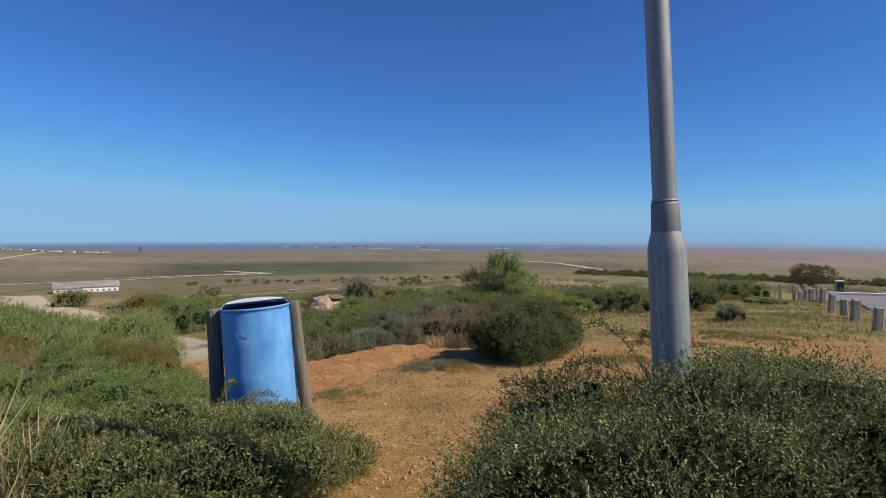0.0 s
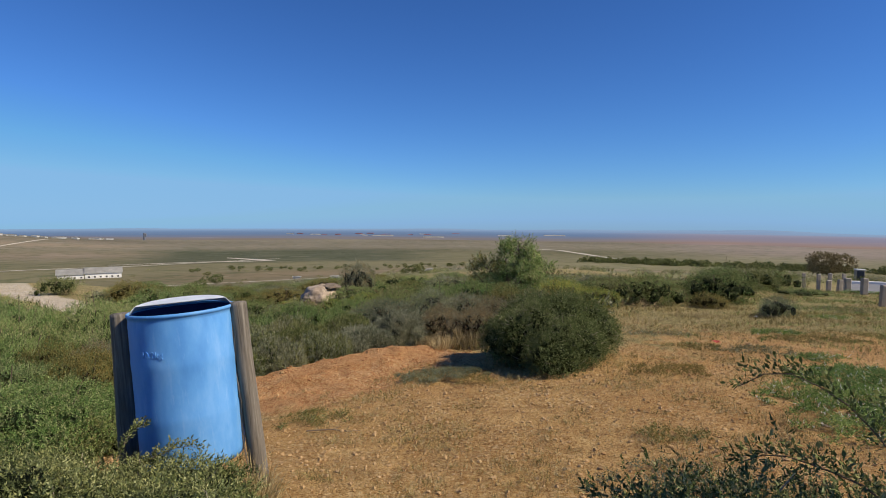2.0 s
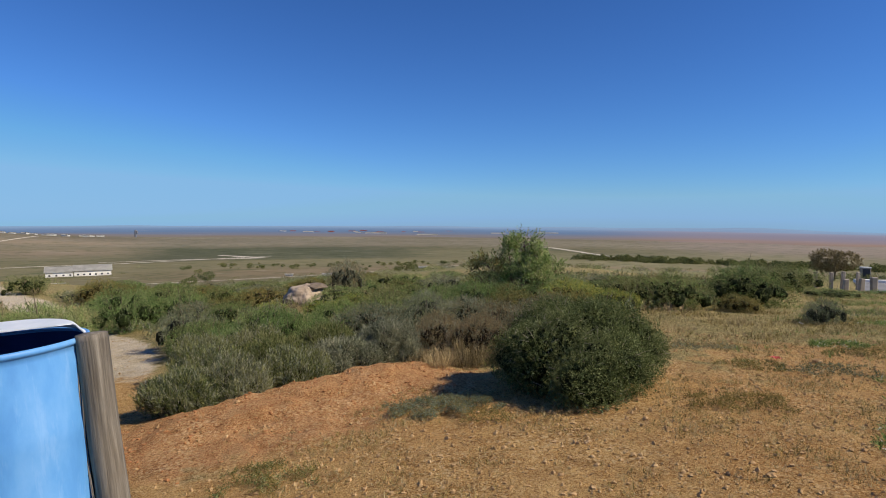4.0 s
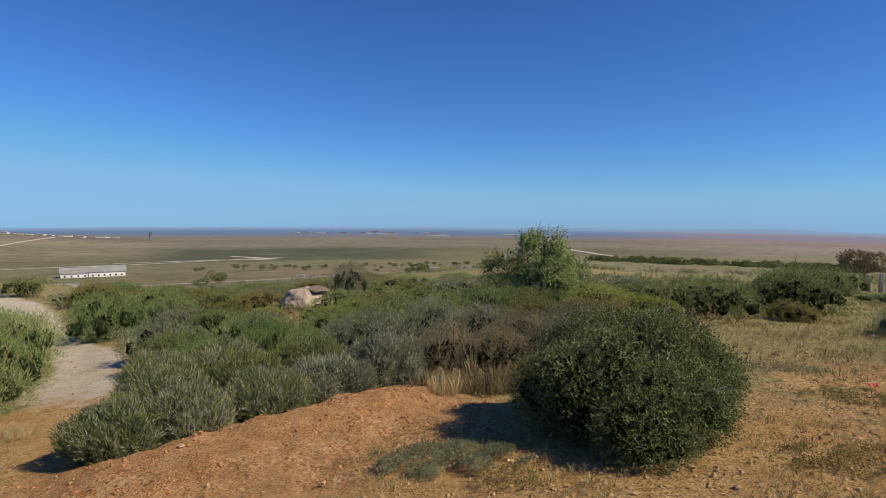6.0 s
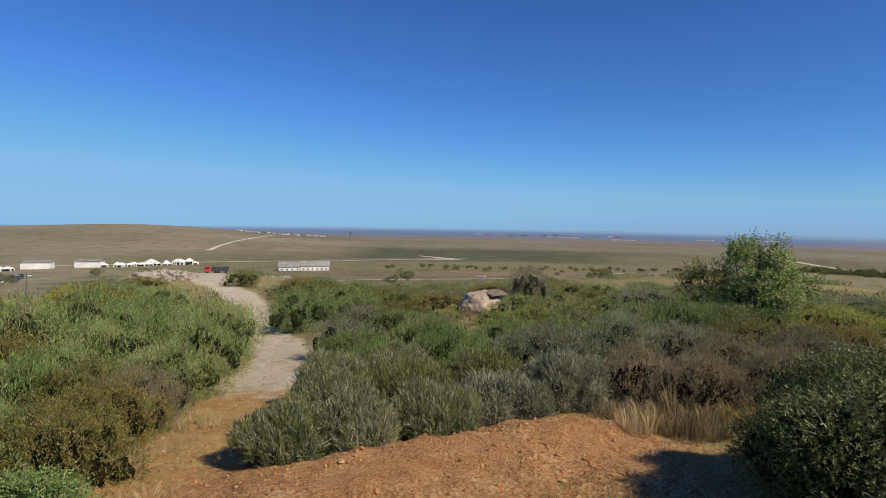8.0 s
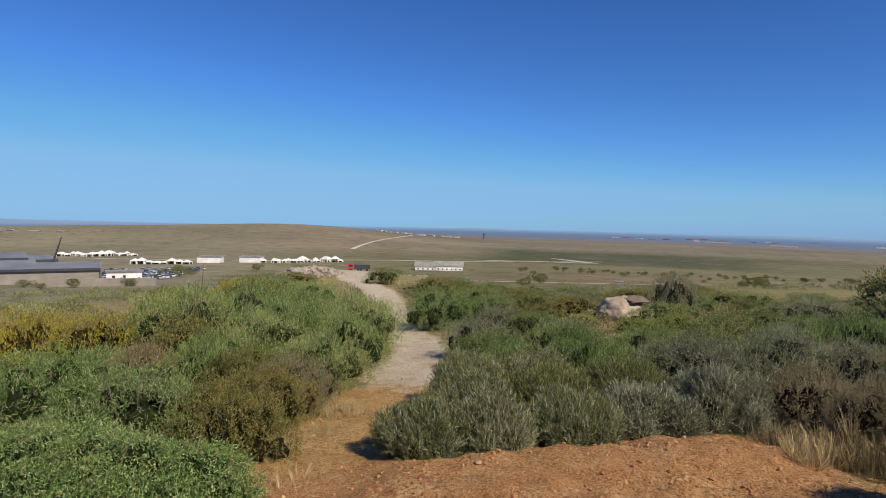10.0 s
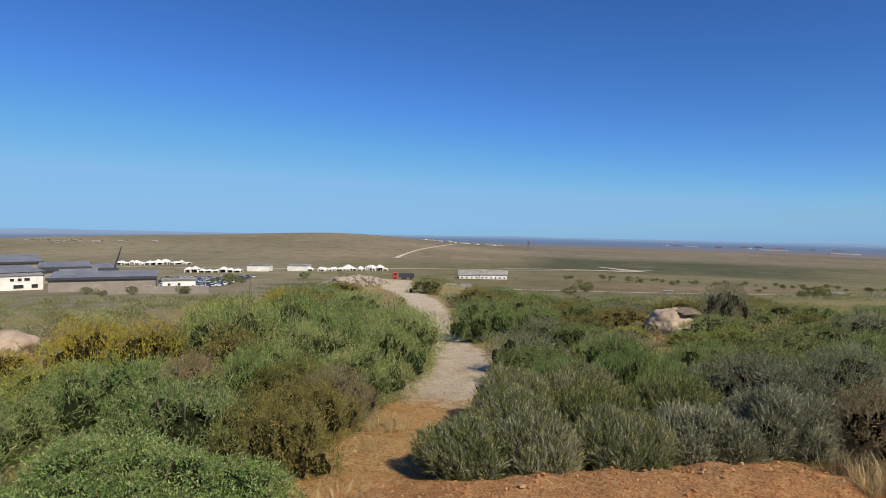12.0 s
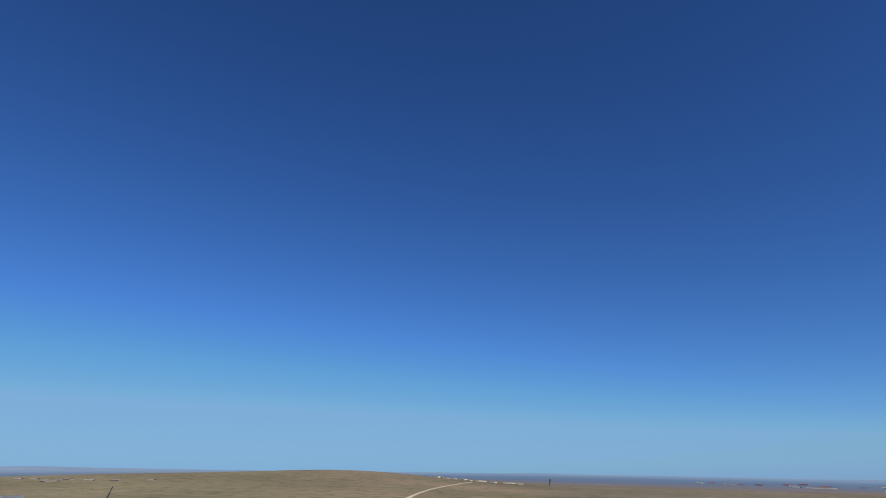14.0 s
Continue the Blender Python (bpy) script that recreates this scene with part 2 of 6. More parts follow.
def plain_material(name, colour, rough=0.7, metal=0.0, spread=0.25, scale=6.0, bump=0.15, depth=0.004, specular=0.3):
    """A worn surface of one colour: stains at one scale, grain at another."""
    n = Nodes(name)
    p = n.local()
    a, b = n.noise(p, scale, 5), n.noise(p, scale * 9, 5, 0.65)
    lo = tuple(c * (1 - spread) for c in colour)
    hi = tuple(min(1, c * (1 + spread)) for c in colour)
    col = n.ramp(n.math("ADD", n.math("MULTIPLY", a, 0.7), n.math("MULTIPLY", b, 0.3)), [(0.3, lo), (0.5, colour), (0.72, hi)])
    return n.done(col, n.grey(b, 0.3, 0.7, max(0.05, rough - 0.08), min(1, rough + 0.08)), n.bump(b, bump, depth), metal, specular)


def wood_material():
    n = Nodes("weathered_wood")
    p = n.local()
    grain = n.noise(n.stretched(p, 1, 1, 0.05), 70, 6, 0.6)
    stain = n.noise(p, 5, 4)
    col = n.ramp(grain, [(0.3, (0.085, 0.07, 0.055)), (0.55, (0.20, 0.17, 0.135)), (0.8, (0.34, 0.30, 0.245))])
    col = n.mix(n.grey(stain, 0.45, 0.7, 0, 0.5), col, (0.16, 0.12, 0.08))
    return n.done(col, 0.85, n.bump(grain, 0.6, 0.006))


def drum_material():
    n = Nodes("blue_plastic")
    p = n.local()
    scuff = n.noise(n.stretched(p, 3, 3, 1.2), 2.2, 6, 0.6)
    fine = n.noise(p, 60, 4)
    col = n.ramp(scuff, [(0.3, (0.085, 0.27, 0.62)), (0.5, (0.12, 0.34, 0.70)), (0.75, (0.20, 0.43, 0.77))])
    rub = n.noise(n.stretched(p, 9, 9, 1.5), 3, 5, 0.7)
    col = n.mix(n.grey(rub, 0.55, 0.8, 0, 0.5), col, (0.32, 0.52, 0.80))
    return n.done(col, n.grey(scuff, 0.3, 0.7, 0.42, 0.6), n.bump(fine, 0.08, 0.002), specular=0.35)


def galvanised_material():
    n = Nodes("galvanised_steel")
    p = n.local()
    cells = n.voronoi(n.stretched(p, 1, 1, 0.5), 45)
    tone = n.add("ShaderNodeSeparateColor", Color=cells["Color"]).outputs[0]
    streak = n.noise(n.stretched(p, 30, 30, 1.2), 1, 5, 0.6)
    col = n.ramp(n.math("ADD", n.math("MULTIPLY", tone, 0.12), n.math("MULTIPLY", streak, 0.88)),
                 [(0.2, (0.18, 0.185, 0.20)), (0.5, (0.28, 0.285, 0.295)), (0.8, (0.42, 0.42, 0.415))])
    return n.done(col, 0.55, n.bump(streak, 0.08, 0.002), 0.35)


def stone_material(name, a, b):
    n = Nodes(name)
    p = n.local()
    m, f = n.noise(p, 2.5, 6, 0.6), n.noise(p, 22, 6, 0.7)
    col = n.ramp(n.math("ADD", n.math("MULTIPLY", m, 0.6), n.math("MULTIPLY", f, 0.4)), [(0.3, a), (0.7, b)])
    return n.done(col, 0.92, n.bump(n.math("ADD", m, f), 0.6, 0.02), specular=0.15)


# the drum's blue, darkened to stand for the shade under the lid
DRUM_SHADE = plain_material("shaded_drum_inside", (0.02, 0.045, 0.14), 0.8, scale=5)
GROUND = ground_material()
WOOD, DRUM, GALV = wood_material(), drum_material(), galvanised_material()
STEEL_BAND = plain_material("grey_band", (0.2, 0.205, 0.21), 0.6, 0.3)
WIRE = plain_material("rusty_wire", (0.28, 0.24, 0.2), 0.6, 0.5)
TWIG = plain_material("twig_bark", (0.17, 0.125, 0.085), 0.9, scale=20)
PALE_TWIG = plain_material("pale_twig", (0.42, 0.36, 0.27), 0.9, scale=20)
CORE = plain_material("inner_twigs", (0.085, 0.08, 0.04), 0.95, scale=9, bump=0.9, depth=0.05)
BOULDER = stone_material("sandstone", (0.26, 0.19, 0.13), (0.58, 0.46, 0.35))
LEDGE = stone_material("dark_ledge", (0.10, 0.075, 0.055), (0.32, 0.25, 0.19))
CLOD = stone_material("clod", (0.30, 0.125, 0.05), (0.52, 0.25, 0.105))
PEBBLE = stone_material("pebble", (0.36, 0.20, 0.08), (0.62, 0.43, 0.23))
RUBBLE = stone_material("rubble", (0.27, 0.22, 0.17), (0.47, 0.40, 0.32))
CONCRETE = plain_material("concrete", (0.38, 0.32, 0.25), 0.9, scale=3)
RENDERED = plain_material("beige_wall", (0.27, 0.235, 0.20), 0.9, scale=0.2)
WHITEWALL = plain_material("white_wall", (0.74, 0.71, 0.66), 0.85, scale=0.2)
ROOF = plain_material("roof_sheet", (0.46, 0.48, 0.52), 0.55, 0.2, scale=0.15)
DARKTRIM = plain_material("dark_fascia", (0.05, 0.052, 0.06), 0.6, scale=0.5)
CANVAS = plain_material("white_canvas", (0.80, 0.77, 0.71), 0.8, scale=0.4)
SHADE_GLASS = plain_material("dark_opening", (0.035, 0.035, 0.04), 0.3, scale=1)
GREYROOF = plain_material("pale_roof", (0.52, 0.50, 0.46), 0.7, 0.0, scale=0.3)
ASPHALT = plain_material("asphalt", (0.16, 0.155, 0.155), 0.9, scale=1.5)
TRACK = plain_material("pale_track", (0.60, 0.53, 0.42), 0.95, scale=0.06)
REDPAINT = plain_material("red_paint", (0.50, 0.05, 0.05), 0.4, scale=2)
REDBROWN = plain_material("ore_red", (0.36, 0.11, 0.08), 0.8, scale=0.02)
TYRE = plain_material("black_rubber", (0.02, 0.02, 0.02), 0.8)
LITTER = plain_material("white_litter", (0.8, 0.8, 0.78), 0.5)
REDLITTER = plain_material("red_litter", (0.55, 0.08, 0.06), 0.5)
# the far silo's dark steel, paled and blued to paint in distance haze
HAZYSTEEL = plain_material("hazy_steel", (0.16, 0.17, 0.20), 0.9)
STEELDARK = plain_material("dark_steel", (0.10, 0.10, 0.11), 0.5, 0.5)


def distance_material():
    """Land and bay at the edge of sight: dry brown turned blue by haze painted in with distance, with long streaks."""
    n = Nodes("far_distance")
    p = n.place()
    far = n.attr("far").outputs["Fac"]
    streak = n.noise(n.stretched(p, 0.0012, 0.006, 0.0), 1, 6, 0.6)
    # the blue and pale steps by distance stand for haze over land and bay
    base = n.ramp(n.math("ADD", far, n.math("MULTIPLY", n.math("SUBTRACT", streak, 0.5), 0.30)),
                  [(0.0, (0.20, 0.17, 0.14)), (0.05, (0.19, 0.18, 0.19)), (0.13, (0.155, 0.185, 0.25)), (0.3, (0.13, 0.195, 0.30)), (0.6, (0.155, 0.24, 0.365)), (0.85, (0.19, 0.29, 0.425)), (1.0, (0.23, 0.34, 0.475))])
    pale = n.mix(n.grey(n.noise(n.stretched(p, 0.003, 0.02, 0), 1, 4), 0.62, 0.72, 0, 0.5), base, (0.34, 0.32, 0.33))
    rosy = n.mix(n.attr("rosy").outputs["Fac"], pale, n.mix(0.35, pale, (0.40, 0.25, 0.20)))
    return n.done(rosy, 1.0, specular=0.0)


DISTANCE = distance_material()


# ---- building blocks ----
def finish(bm, name, material, smooth=False):
    me = bpy.data.meshes.new(name)
    bm.to_mesh(me)
    bm.free()
    me.materials.append(material)
    if smooth:
        me.shade_smooth()
    return me


def part(name, bm, material, parent, label="", smooth=False):
    """One mesh object under a thing or a part."""
    ob = new(name, finish(bm, name, material, smooth) if isinstance(bm, bmesh.types.BMesh) else bm)
    if parent is not None:
        ob.parent = parent
    if label:
        ob["label"] = label
    return ob


def thing(name, m, label, category, group="", kind=""):
    ob = new(name)
    ob.matrix_basis = m
    ob.empty_display_size = 0.1
    return tagged(ob, label, category, group, kind)


def box(bm, size, at=(0, 0, 0), turn=(0, 0, 0), bevel=0.0):
    made = bmesh.ops.create_cube(bm, size=1.0)["verts"]
    bmesh.ops.scale(bm, vec=size, verts=made)
    if bevel:
        edges = list({e for v in made for e in v.link_edges})
        made = list({v for f in bmesh.ops.bevel(bm, geom=edges, offset=bevel, segments=1, affect="EDGES")["faces"] for v in f.verts} | {v for v in made if v.is_valid})
    bmesh.ops.transform(bm, matrix=pose(*at, *turn), verts=made)
    return made


def lathe(bm, profile, sides=32, close=False):
    """Turn (radius, z) pairs round the z axis."""
    rings = []
    for r, z in profile:
        rings.append([bm.verts.new((r * math.cos(a), r * math.sin(a), z)) for a in (2 * math.pi * i / sides for i in range(sides))])
    for a, b in zip(rings, rings[1:]):
        for i in range(sides):
            bm.faces.new((a[i], a[(i + 1) % sides], b[(i + 1) % sides], b[i]))
    if close:
        bm.faces.new(rings[-1])
        bm.faces.new(list(reversed(rings[0])))
    return rings


def tube(bm, points, radii, sides=6):
    """A tapered tube along points."""
    rings = []
    points = [Vector(p) for p in points]
    for i, p in enumerate(points):
        d = points[min(i + 1, len(points) - 1)] - points[max(i - 1, 0)]
        q = d.to_track_quat("Z", "Y")
        rings.append([bm.verts.new(p + q @ Vector((radii[i] * math.cos(a), radii[i] * math.sin(a), 0))) for a in (2 * math.pi * k / sides for k in range(sides))])
    for a, b in zip(rings, rings[1:]):
        for i in range(sides):
            bm.faces.new((a[i], a[(i + 1) % sides], b[(i + 1) % sides], b[i]))
    bm.faces.new(rings[-1])


def lump(bm, at, size, rough=0.25, seed=0, detail=2, flat=0.0):
    """A stone or clod: a ball pushed in and out by noise."""
    made = bmesh.ops.create_icosphere(bm, subdivisions=detail, radius=1.0)["verts"]
    for v in made:
        k = 1 + rough * noise.noise(v.co * 1.6 + Vector((seed * 7.1, seed * 3.3, seed))) * 2 + rough * 0.5 * noise.noise(v.co * 4.1 + Vector((seed, 0, 0)))
        v.co = Vector((v.co.x * size[0] * k, v.co.y * size[1] * k, max(v.co.z, -flat if flat else -9) * size[2] * k)) + Vector(at)
    return made


# ---- the lie of the land ----
def soft(v, k):
    return k * np.logaddexp(0, v / k)


def smooth01(v):
    v = np.clip(v, 0, 1)
    return v * v * (3 - 2 * v)


def along_path(x, y):
    """Distance from the middle of the footpath, less its half width."""
    knots_y = [4.0, 5.5, 7.0, 9.7, 12.0, 14.0, 16.2, 20.0, 24.0, 28.7, 33.0]
    knots_x = [-1.6, -2.1, -2.9, -4.75, -5.95, -7.75, -10.3, -13.7, -17.9, -24.5, -30.0]
    width = [0.4, 0.55, 0.62, 0.42, 0.46, 0.58, 0.44, 0.55, 0.9, 1.2, 2.0]
    return np.abs(x - np.interp(y, knots_y, knots_x)) * 0.78 - np.interp(y, knots_y, width)


def height(x, y):
    x, y = np.asarray(x, float), np.asarray(y, float)
    r = np.hypot(x, y - 4)
    az = np.degrees(np.arctan2(x, y - 4))
    z = -0.22 - 0.04 * (y - 6.4) - 0.1 * soft(2.3 - x, 0.6) - 0.045 * soft(y - 30, 8) - 0.02 * soft(x - 15, 6)
    plain = -20 - 0.035 * np.minimum(r, 800) - 0.016 * np.maximum(0, r - 800)
    z = plain + soft(np.minimum(z - plain, 60), 3)
    z = z - 0.55 * smooth01((y - 18) / 11) * smooth01((x - 7) / 6)
    # the spur that carries the footpath
    a, b = -0.72 * x + 0.69 * (y - 4), 0.69 * x + 0.72 * (y - 4)
    k = np.clip((a - 8) / 30, 0, 1)
    z = z + 1.9 * k * k * (1 - smooth01((a - 40) / 30)) * np.exp(-(b / 9) ** 2)
    # low hill far to the left
    z = z + 36 * (0.6 * np.exp(-((az + 66) / 20) ** 2) + 0.55 * np.exp(-((az + 49.5) / 10) ** 2)) * np.exp(-((r - 1500) / 480) ** 2)
    # raised soil round the bin, and the bank of red earth
    z = z + 0.22 * np.exp(-((x + 1.5) ** 2 + (y - 3.4) ** 2) / 2)
    u = (x + 1.35) * 0.73 + (y - 8.1) * 0.68
    v = -(x + 1.35) * 0.68 + (y - 8.1) * 0.73
    z = z + 0.17 * np.exp(-(u / 1.5) ** 4 - (v / 0.55) ** 2) - 0.05 * np.exp(-(u / 1.5) ** 4 - ((v - 0.9) / 0.5) ** 2)
    return z


def ground_z(x, y):
    return float(height(x, y))


def small_relief(x, y):
    return noise.noise((x * 0.9, y * 0.9, 0)) * 0.035 + noise.noise((x * 3.1, y * 3.1, 5)) * 0.014 + noise.noise((x * 8, y * 8, 9)) * 0.006


def bank_relief(x, y):
    u, v = (x + 1.35) * 0.73 + (y - 8.1) * 0.68, -(x + 1.35) * 0.68 + (y - 8.1) * 0.73
    k = math.exp(-(u / 1.9) ** 4 - ((v + 0.3) / 1.1) ** 4)
    return k * (0.06 * noise.noise((x * 2.4, y * 2.4, 2)) + 0.04 * noise.noise((x * 6, y * 6, 6)) + 0.022 * abs(noise.noise((x * 13, y * 13, 3))))


def field_colour(x, y):
    r = np.hypot(x, y - 4)
    az = np.degrees(np.arctan2(x, y - 4))
    wob = np.array([noise.noise((a * 0.004, b * 0.004, 3)) for a, b in zip(x, y)])
    wob2 = np.array([noise.noise((a * 0.0012, b * 0.0012, 8)) for a, b in zip(x, y)])
    rr = r * (1 + 0.25 * wob2)
    def lerp(c, d, t):
        return np.asarray(c) * (1 - t[:, None]) + np.asarray(d) * t[:, None]
    col = lerp((0.215, 0.18, 0.08), (0.225, 0.185, 0.10), smooth01((rr - 90) / 120))
    col = lerp(col, (0.27, 0.195, 0.115), smooth01((rr - 230) / 50) * (1 - smooth01((rr - 330) / 60)) * smooth01((az + 40) / 20))
    col = lerp(col, (0.105, 0.10, 0.055), smooth01((rr - 470) / 60) * (1 - smooth01((rr - 900) / 160)) * (0.25 + 0.75 * smooth01((az + 36) / 8) * (1 - smooth01((az + 12) / 10))))
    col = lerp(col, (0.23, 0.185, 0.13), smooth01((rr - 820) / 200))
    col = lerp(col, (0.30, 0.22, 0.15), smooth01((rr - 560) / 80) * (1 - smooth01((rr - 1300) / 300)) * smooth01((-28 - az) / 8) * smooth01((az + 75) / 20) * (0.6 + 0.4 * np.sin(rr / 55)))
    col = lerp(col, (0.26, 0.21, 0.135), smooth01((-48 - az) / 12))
    # from 1500 m on, distance haze is mixed into the land's colour as mauve
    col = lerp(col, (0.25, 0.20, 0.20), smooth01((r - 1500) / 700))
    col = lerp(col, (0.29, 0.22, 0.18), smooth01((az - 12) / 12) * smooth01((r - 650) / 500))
    col = col * (1 + 0.25 * wob)[:, None] * np.array([0.95, 1.0, 0.97])
    return col


def build_ground():
    segs = 330
    radii = [0.25]
    while radii[-1] < 4900:
        step = max(0.06, radii[-1] * 0.02) if radii[-1] < 30 else radii[-1] * (0.04 if radii[-1] < 2500 else 0.07)
        radii.append(radii[-1] + step)
    radii = np.array(radii)
    ang = np.linspace(0, 2 * np.pi, segs, endpoint=False)
    rr, aa = np.meshgrid(radii, ang, indexing="ij")
    x, y = (rr * np.sin(aa)).ravel() + 0.2, (rr * np.cos(aa)).ravel() + 5.0
    x, y = np.r_[0.2, x], np.r_[5.0, y]
    z = height(x, y)
    r = np.hypot(x, y - 4)
    for i in np.where(r < 45)[0]:
        z[i] += small_relief(x[i], y[i]) * min(1, 12 / max(r[i], 1e-3) + 0.4) + bank_relief(x[i], y[i])
    rings = len(radii)
    i = np.arange(rings - 1)[:, None] * segs + 1
    j, jn = np.arange(segs)[None], (np.arange(segs)[None] + 1) % segs
    quads = np.stack([i + j, i + segs + j, i + segs + jn, i + jn], -1).reshape(-1, 4)
    tris = [(0, 1 + k, 1 + (k + 1) % segs) for k in range(segs)]
    me = bpy.data.meshes.new("ground")
    me.from_pydata(np.stack([x, y, z], 1), [], quads[:, ::-1].tolist() + [t[::-1] for t in tris])
    me.shade_smooth()
    me.materials.append(GROUND)
    d = along_path(x, y)
    path = smooth01(0.85 - d / 0.9) * smooth01((y - 8.2) / 3.2) * (1 - smooth01((r - 45) / 20))
    u = (x + 1.35) * 0.73 + (y - 8.1) * 0.68
    v = -(x + 1.35) * 0.68 + (y - 8.1) * 0.73
    red = np.exp(-(u / 1.9) ** 4 - ((v + 0.35) / 1.15) ** 4) + np.exp(-((x + 2.6) / 0.8) ** 2 - ((y - 6.6) / 0.7) ** 2) * 0.8
    bare = np.exp(-(((x - 1.2) / 3.2) ** 4) - ((y - 5.0) / 4.0) ** 4)       # the trodden sandy place
    bare = np.maximum(bare, 0.75 * np.exp(-((x - 5.0) / 2.6) ** 4 - ((y - 8.2) / 1.7) ** 4))
    bare = np.maximum(bare, 0.62 * np.exp(-((x - 6.4) / 3.6) ** 4 - ((y - 9.4) / 1.1) ** 4))
    bare = np.maximum(bare, np.maximum(smooth01(0.55 - d / 0.7) * smooth01((y - 3.6) / 1.2), red))
    cover = (1 - np.clip(bare, 0, 1)) * 0.95
    near = 1 - smooth01((r - 28) / 35)
    masks = me.attributes.new("masks", "FLOAT_VECTOR", "POINT")
    masks.data.foreach_set("vector", np.stack([path, np.clip(red, 0, 1), cover], 1).ravel())
    cont = me.attributes.new("contour", "FLOAT_VECTOR", "POINT")
    cont.data.foreach_set("vector", np.stack([np.degrees(np.arctan2(x, y - 4)), np.log(np.maximum(r, 1)), 0 * r], 1).ravel())
    nr = me.attributes.new("near", "FLOAT", "POINT")
    nr.data.foreach_set("value", near)
    fc = me.attributes.new("field", "FLOAT_COLOR", "POINT")
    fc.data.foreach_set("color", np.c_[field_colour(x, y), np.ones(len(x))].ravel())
    ob = new("ground", me)
    return tagged(ob, "orange sandy hillside running down to a wide dry plain", "ground", kind="structure")


build_ground()


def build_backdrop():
    """Land, bay and low hills at the edge of sight, one far sheet all the way round that rises at its rim; its colour
    carries the haze.
    """
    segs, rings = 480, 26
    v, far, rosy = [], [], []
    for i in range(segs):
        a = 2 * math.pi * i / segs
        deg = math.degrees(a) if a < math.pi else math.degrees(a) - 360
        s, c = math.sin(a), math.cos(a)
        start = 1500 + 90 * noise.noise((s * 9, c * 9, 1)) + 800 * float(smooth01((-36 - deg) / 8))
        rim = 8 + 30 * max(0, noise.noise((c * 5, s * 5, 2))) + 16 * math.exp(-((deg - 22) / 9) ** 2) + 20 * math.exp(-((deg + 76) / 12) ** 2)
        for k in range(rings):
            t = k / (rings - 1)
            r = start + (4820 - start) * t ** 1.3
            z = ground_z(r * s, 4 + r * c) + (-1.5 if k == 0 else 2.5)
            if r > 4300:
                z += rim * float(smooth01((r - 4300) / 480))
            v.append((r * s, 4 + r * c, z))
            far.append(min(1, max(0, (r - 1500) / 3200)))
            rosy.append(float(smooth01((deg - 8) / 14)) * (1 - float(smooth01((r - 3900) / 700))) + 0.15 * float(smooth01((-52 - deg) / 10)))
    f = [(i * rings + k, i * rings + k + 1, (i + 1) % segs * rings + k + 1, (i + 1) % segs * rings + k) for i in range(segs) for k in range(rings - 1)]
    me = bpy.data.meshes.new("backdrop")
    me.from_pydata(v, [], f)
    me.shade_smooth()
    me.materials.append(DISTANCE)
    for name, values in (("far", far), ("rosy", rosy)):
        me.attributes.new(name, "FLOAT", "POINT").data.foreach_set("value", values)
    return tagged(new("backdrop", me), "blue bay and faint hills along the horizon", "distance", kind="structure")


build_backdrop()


def build_strip(name, label, knots, widths, material, lift, category="road"):
    """A track or road laid on the land, with a shallow crowned section."""
    bm = bmesh.new()
    pts = []
    for (ax, ay), (bx, by) in zip(knots, knots[1:]):
        n = max(2, int(math.hypot(bx - ax, by - ay) / 12))
        pts += [(ax + (bx - ax) * k / n, ay + (by - ay) * k / n) for k in range(n)]
    pts.append(knots[-1])
    last = None
    for i, (x, y) in enumerate(pts):
        p, q = pts[max(0, i - 1)], pts[min(len(pts) - 1, i + 1)]
        d = Vector((q[0] - p[0], q[1] - p[1])).normalized()
        w = float(np.interp(i / len(pts), np.linspace(0, 1, len(widths)), widths)) * (1 + 0.15 * noise.noise((x * 0.05, y * 0.05, 1)))
        row = []
        for s in (-1, -0.5, 0, 0.5, 1):
            px, py = x - d.y * s * w / 2, y + d.x * s * w / 2
            row.append(bm.verts.new((px, py, ground_z(px, py) + lift * (1 - 0.3 * abs(s)))))
        if last:
            for k in range(4):
                bm.faces.new((last[k], row[k], row[k + 1], last[k + 1]))
        last = row
    return tagged(new(name, finish(bm, name, material, True)), label, category, kind="structure")


# ---- plants ----
def sprig_oval(rng, leaves=12, length=0.30, width=0.13, angle=55):
    """Small oval leaves set round a stem of length one."""
    v, f = [], []
    for i in range(leaves):
        t, a = 0.12 + 0.88 * i / (leaves - 1), i * 2.4 + rng.uniform(-0.5, 0.5)
        up = radians(90 - angle * (1 - 0.45 * t) + rng.uniform(-15, 15))
        d = np.array([math.cos(a) * math.cos(up), math.sin(a) * math.cos(up), math.sin(up)])
        s = np.array([-math.sin(a), math.cos(a), rng.uniform(-0.5, 0.5)])
        b = np.array([0, 0, t])
        l, w = length * rng.uniform(0.7, 1.2), width * rng.uniform(0.8, 1.2)
        v += [b, b + d * l * 0.5 + s * w * 0.5, b + d * l, b + d * l * 0.5 - s * w * 0.5]
        f.append([4 * i + k for k in range(4)])
    return np.array(v), np.array(f)


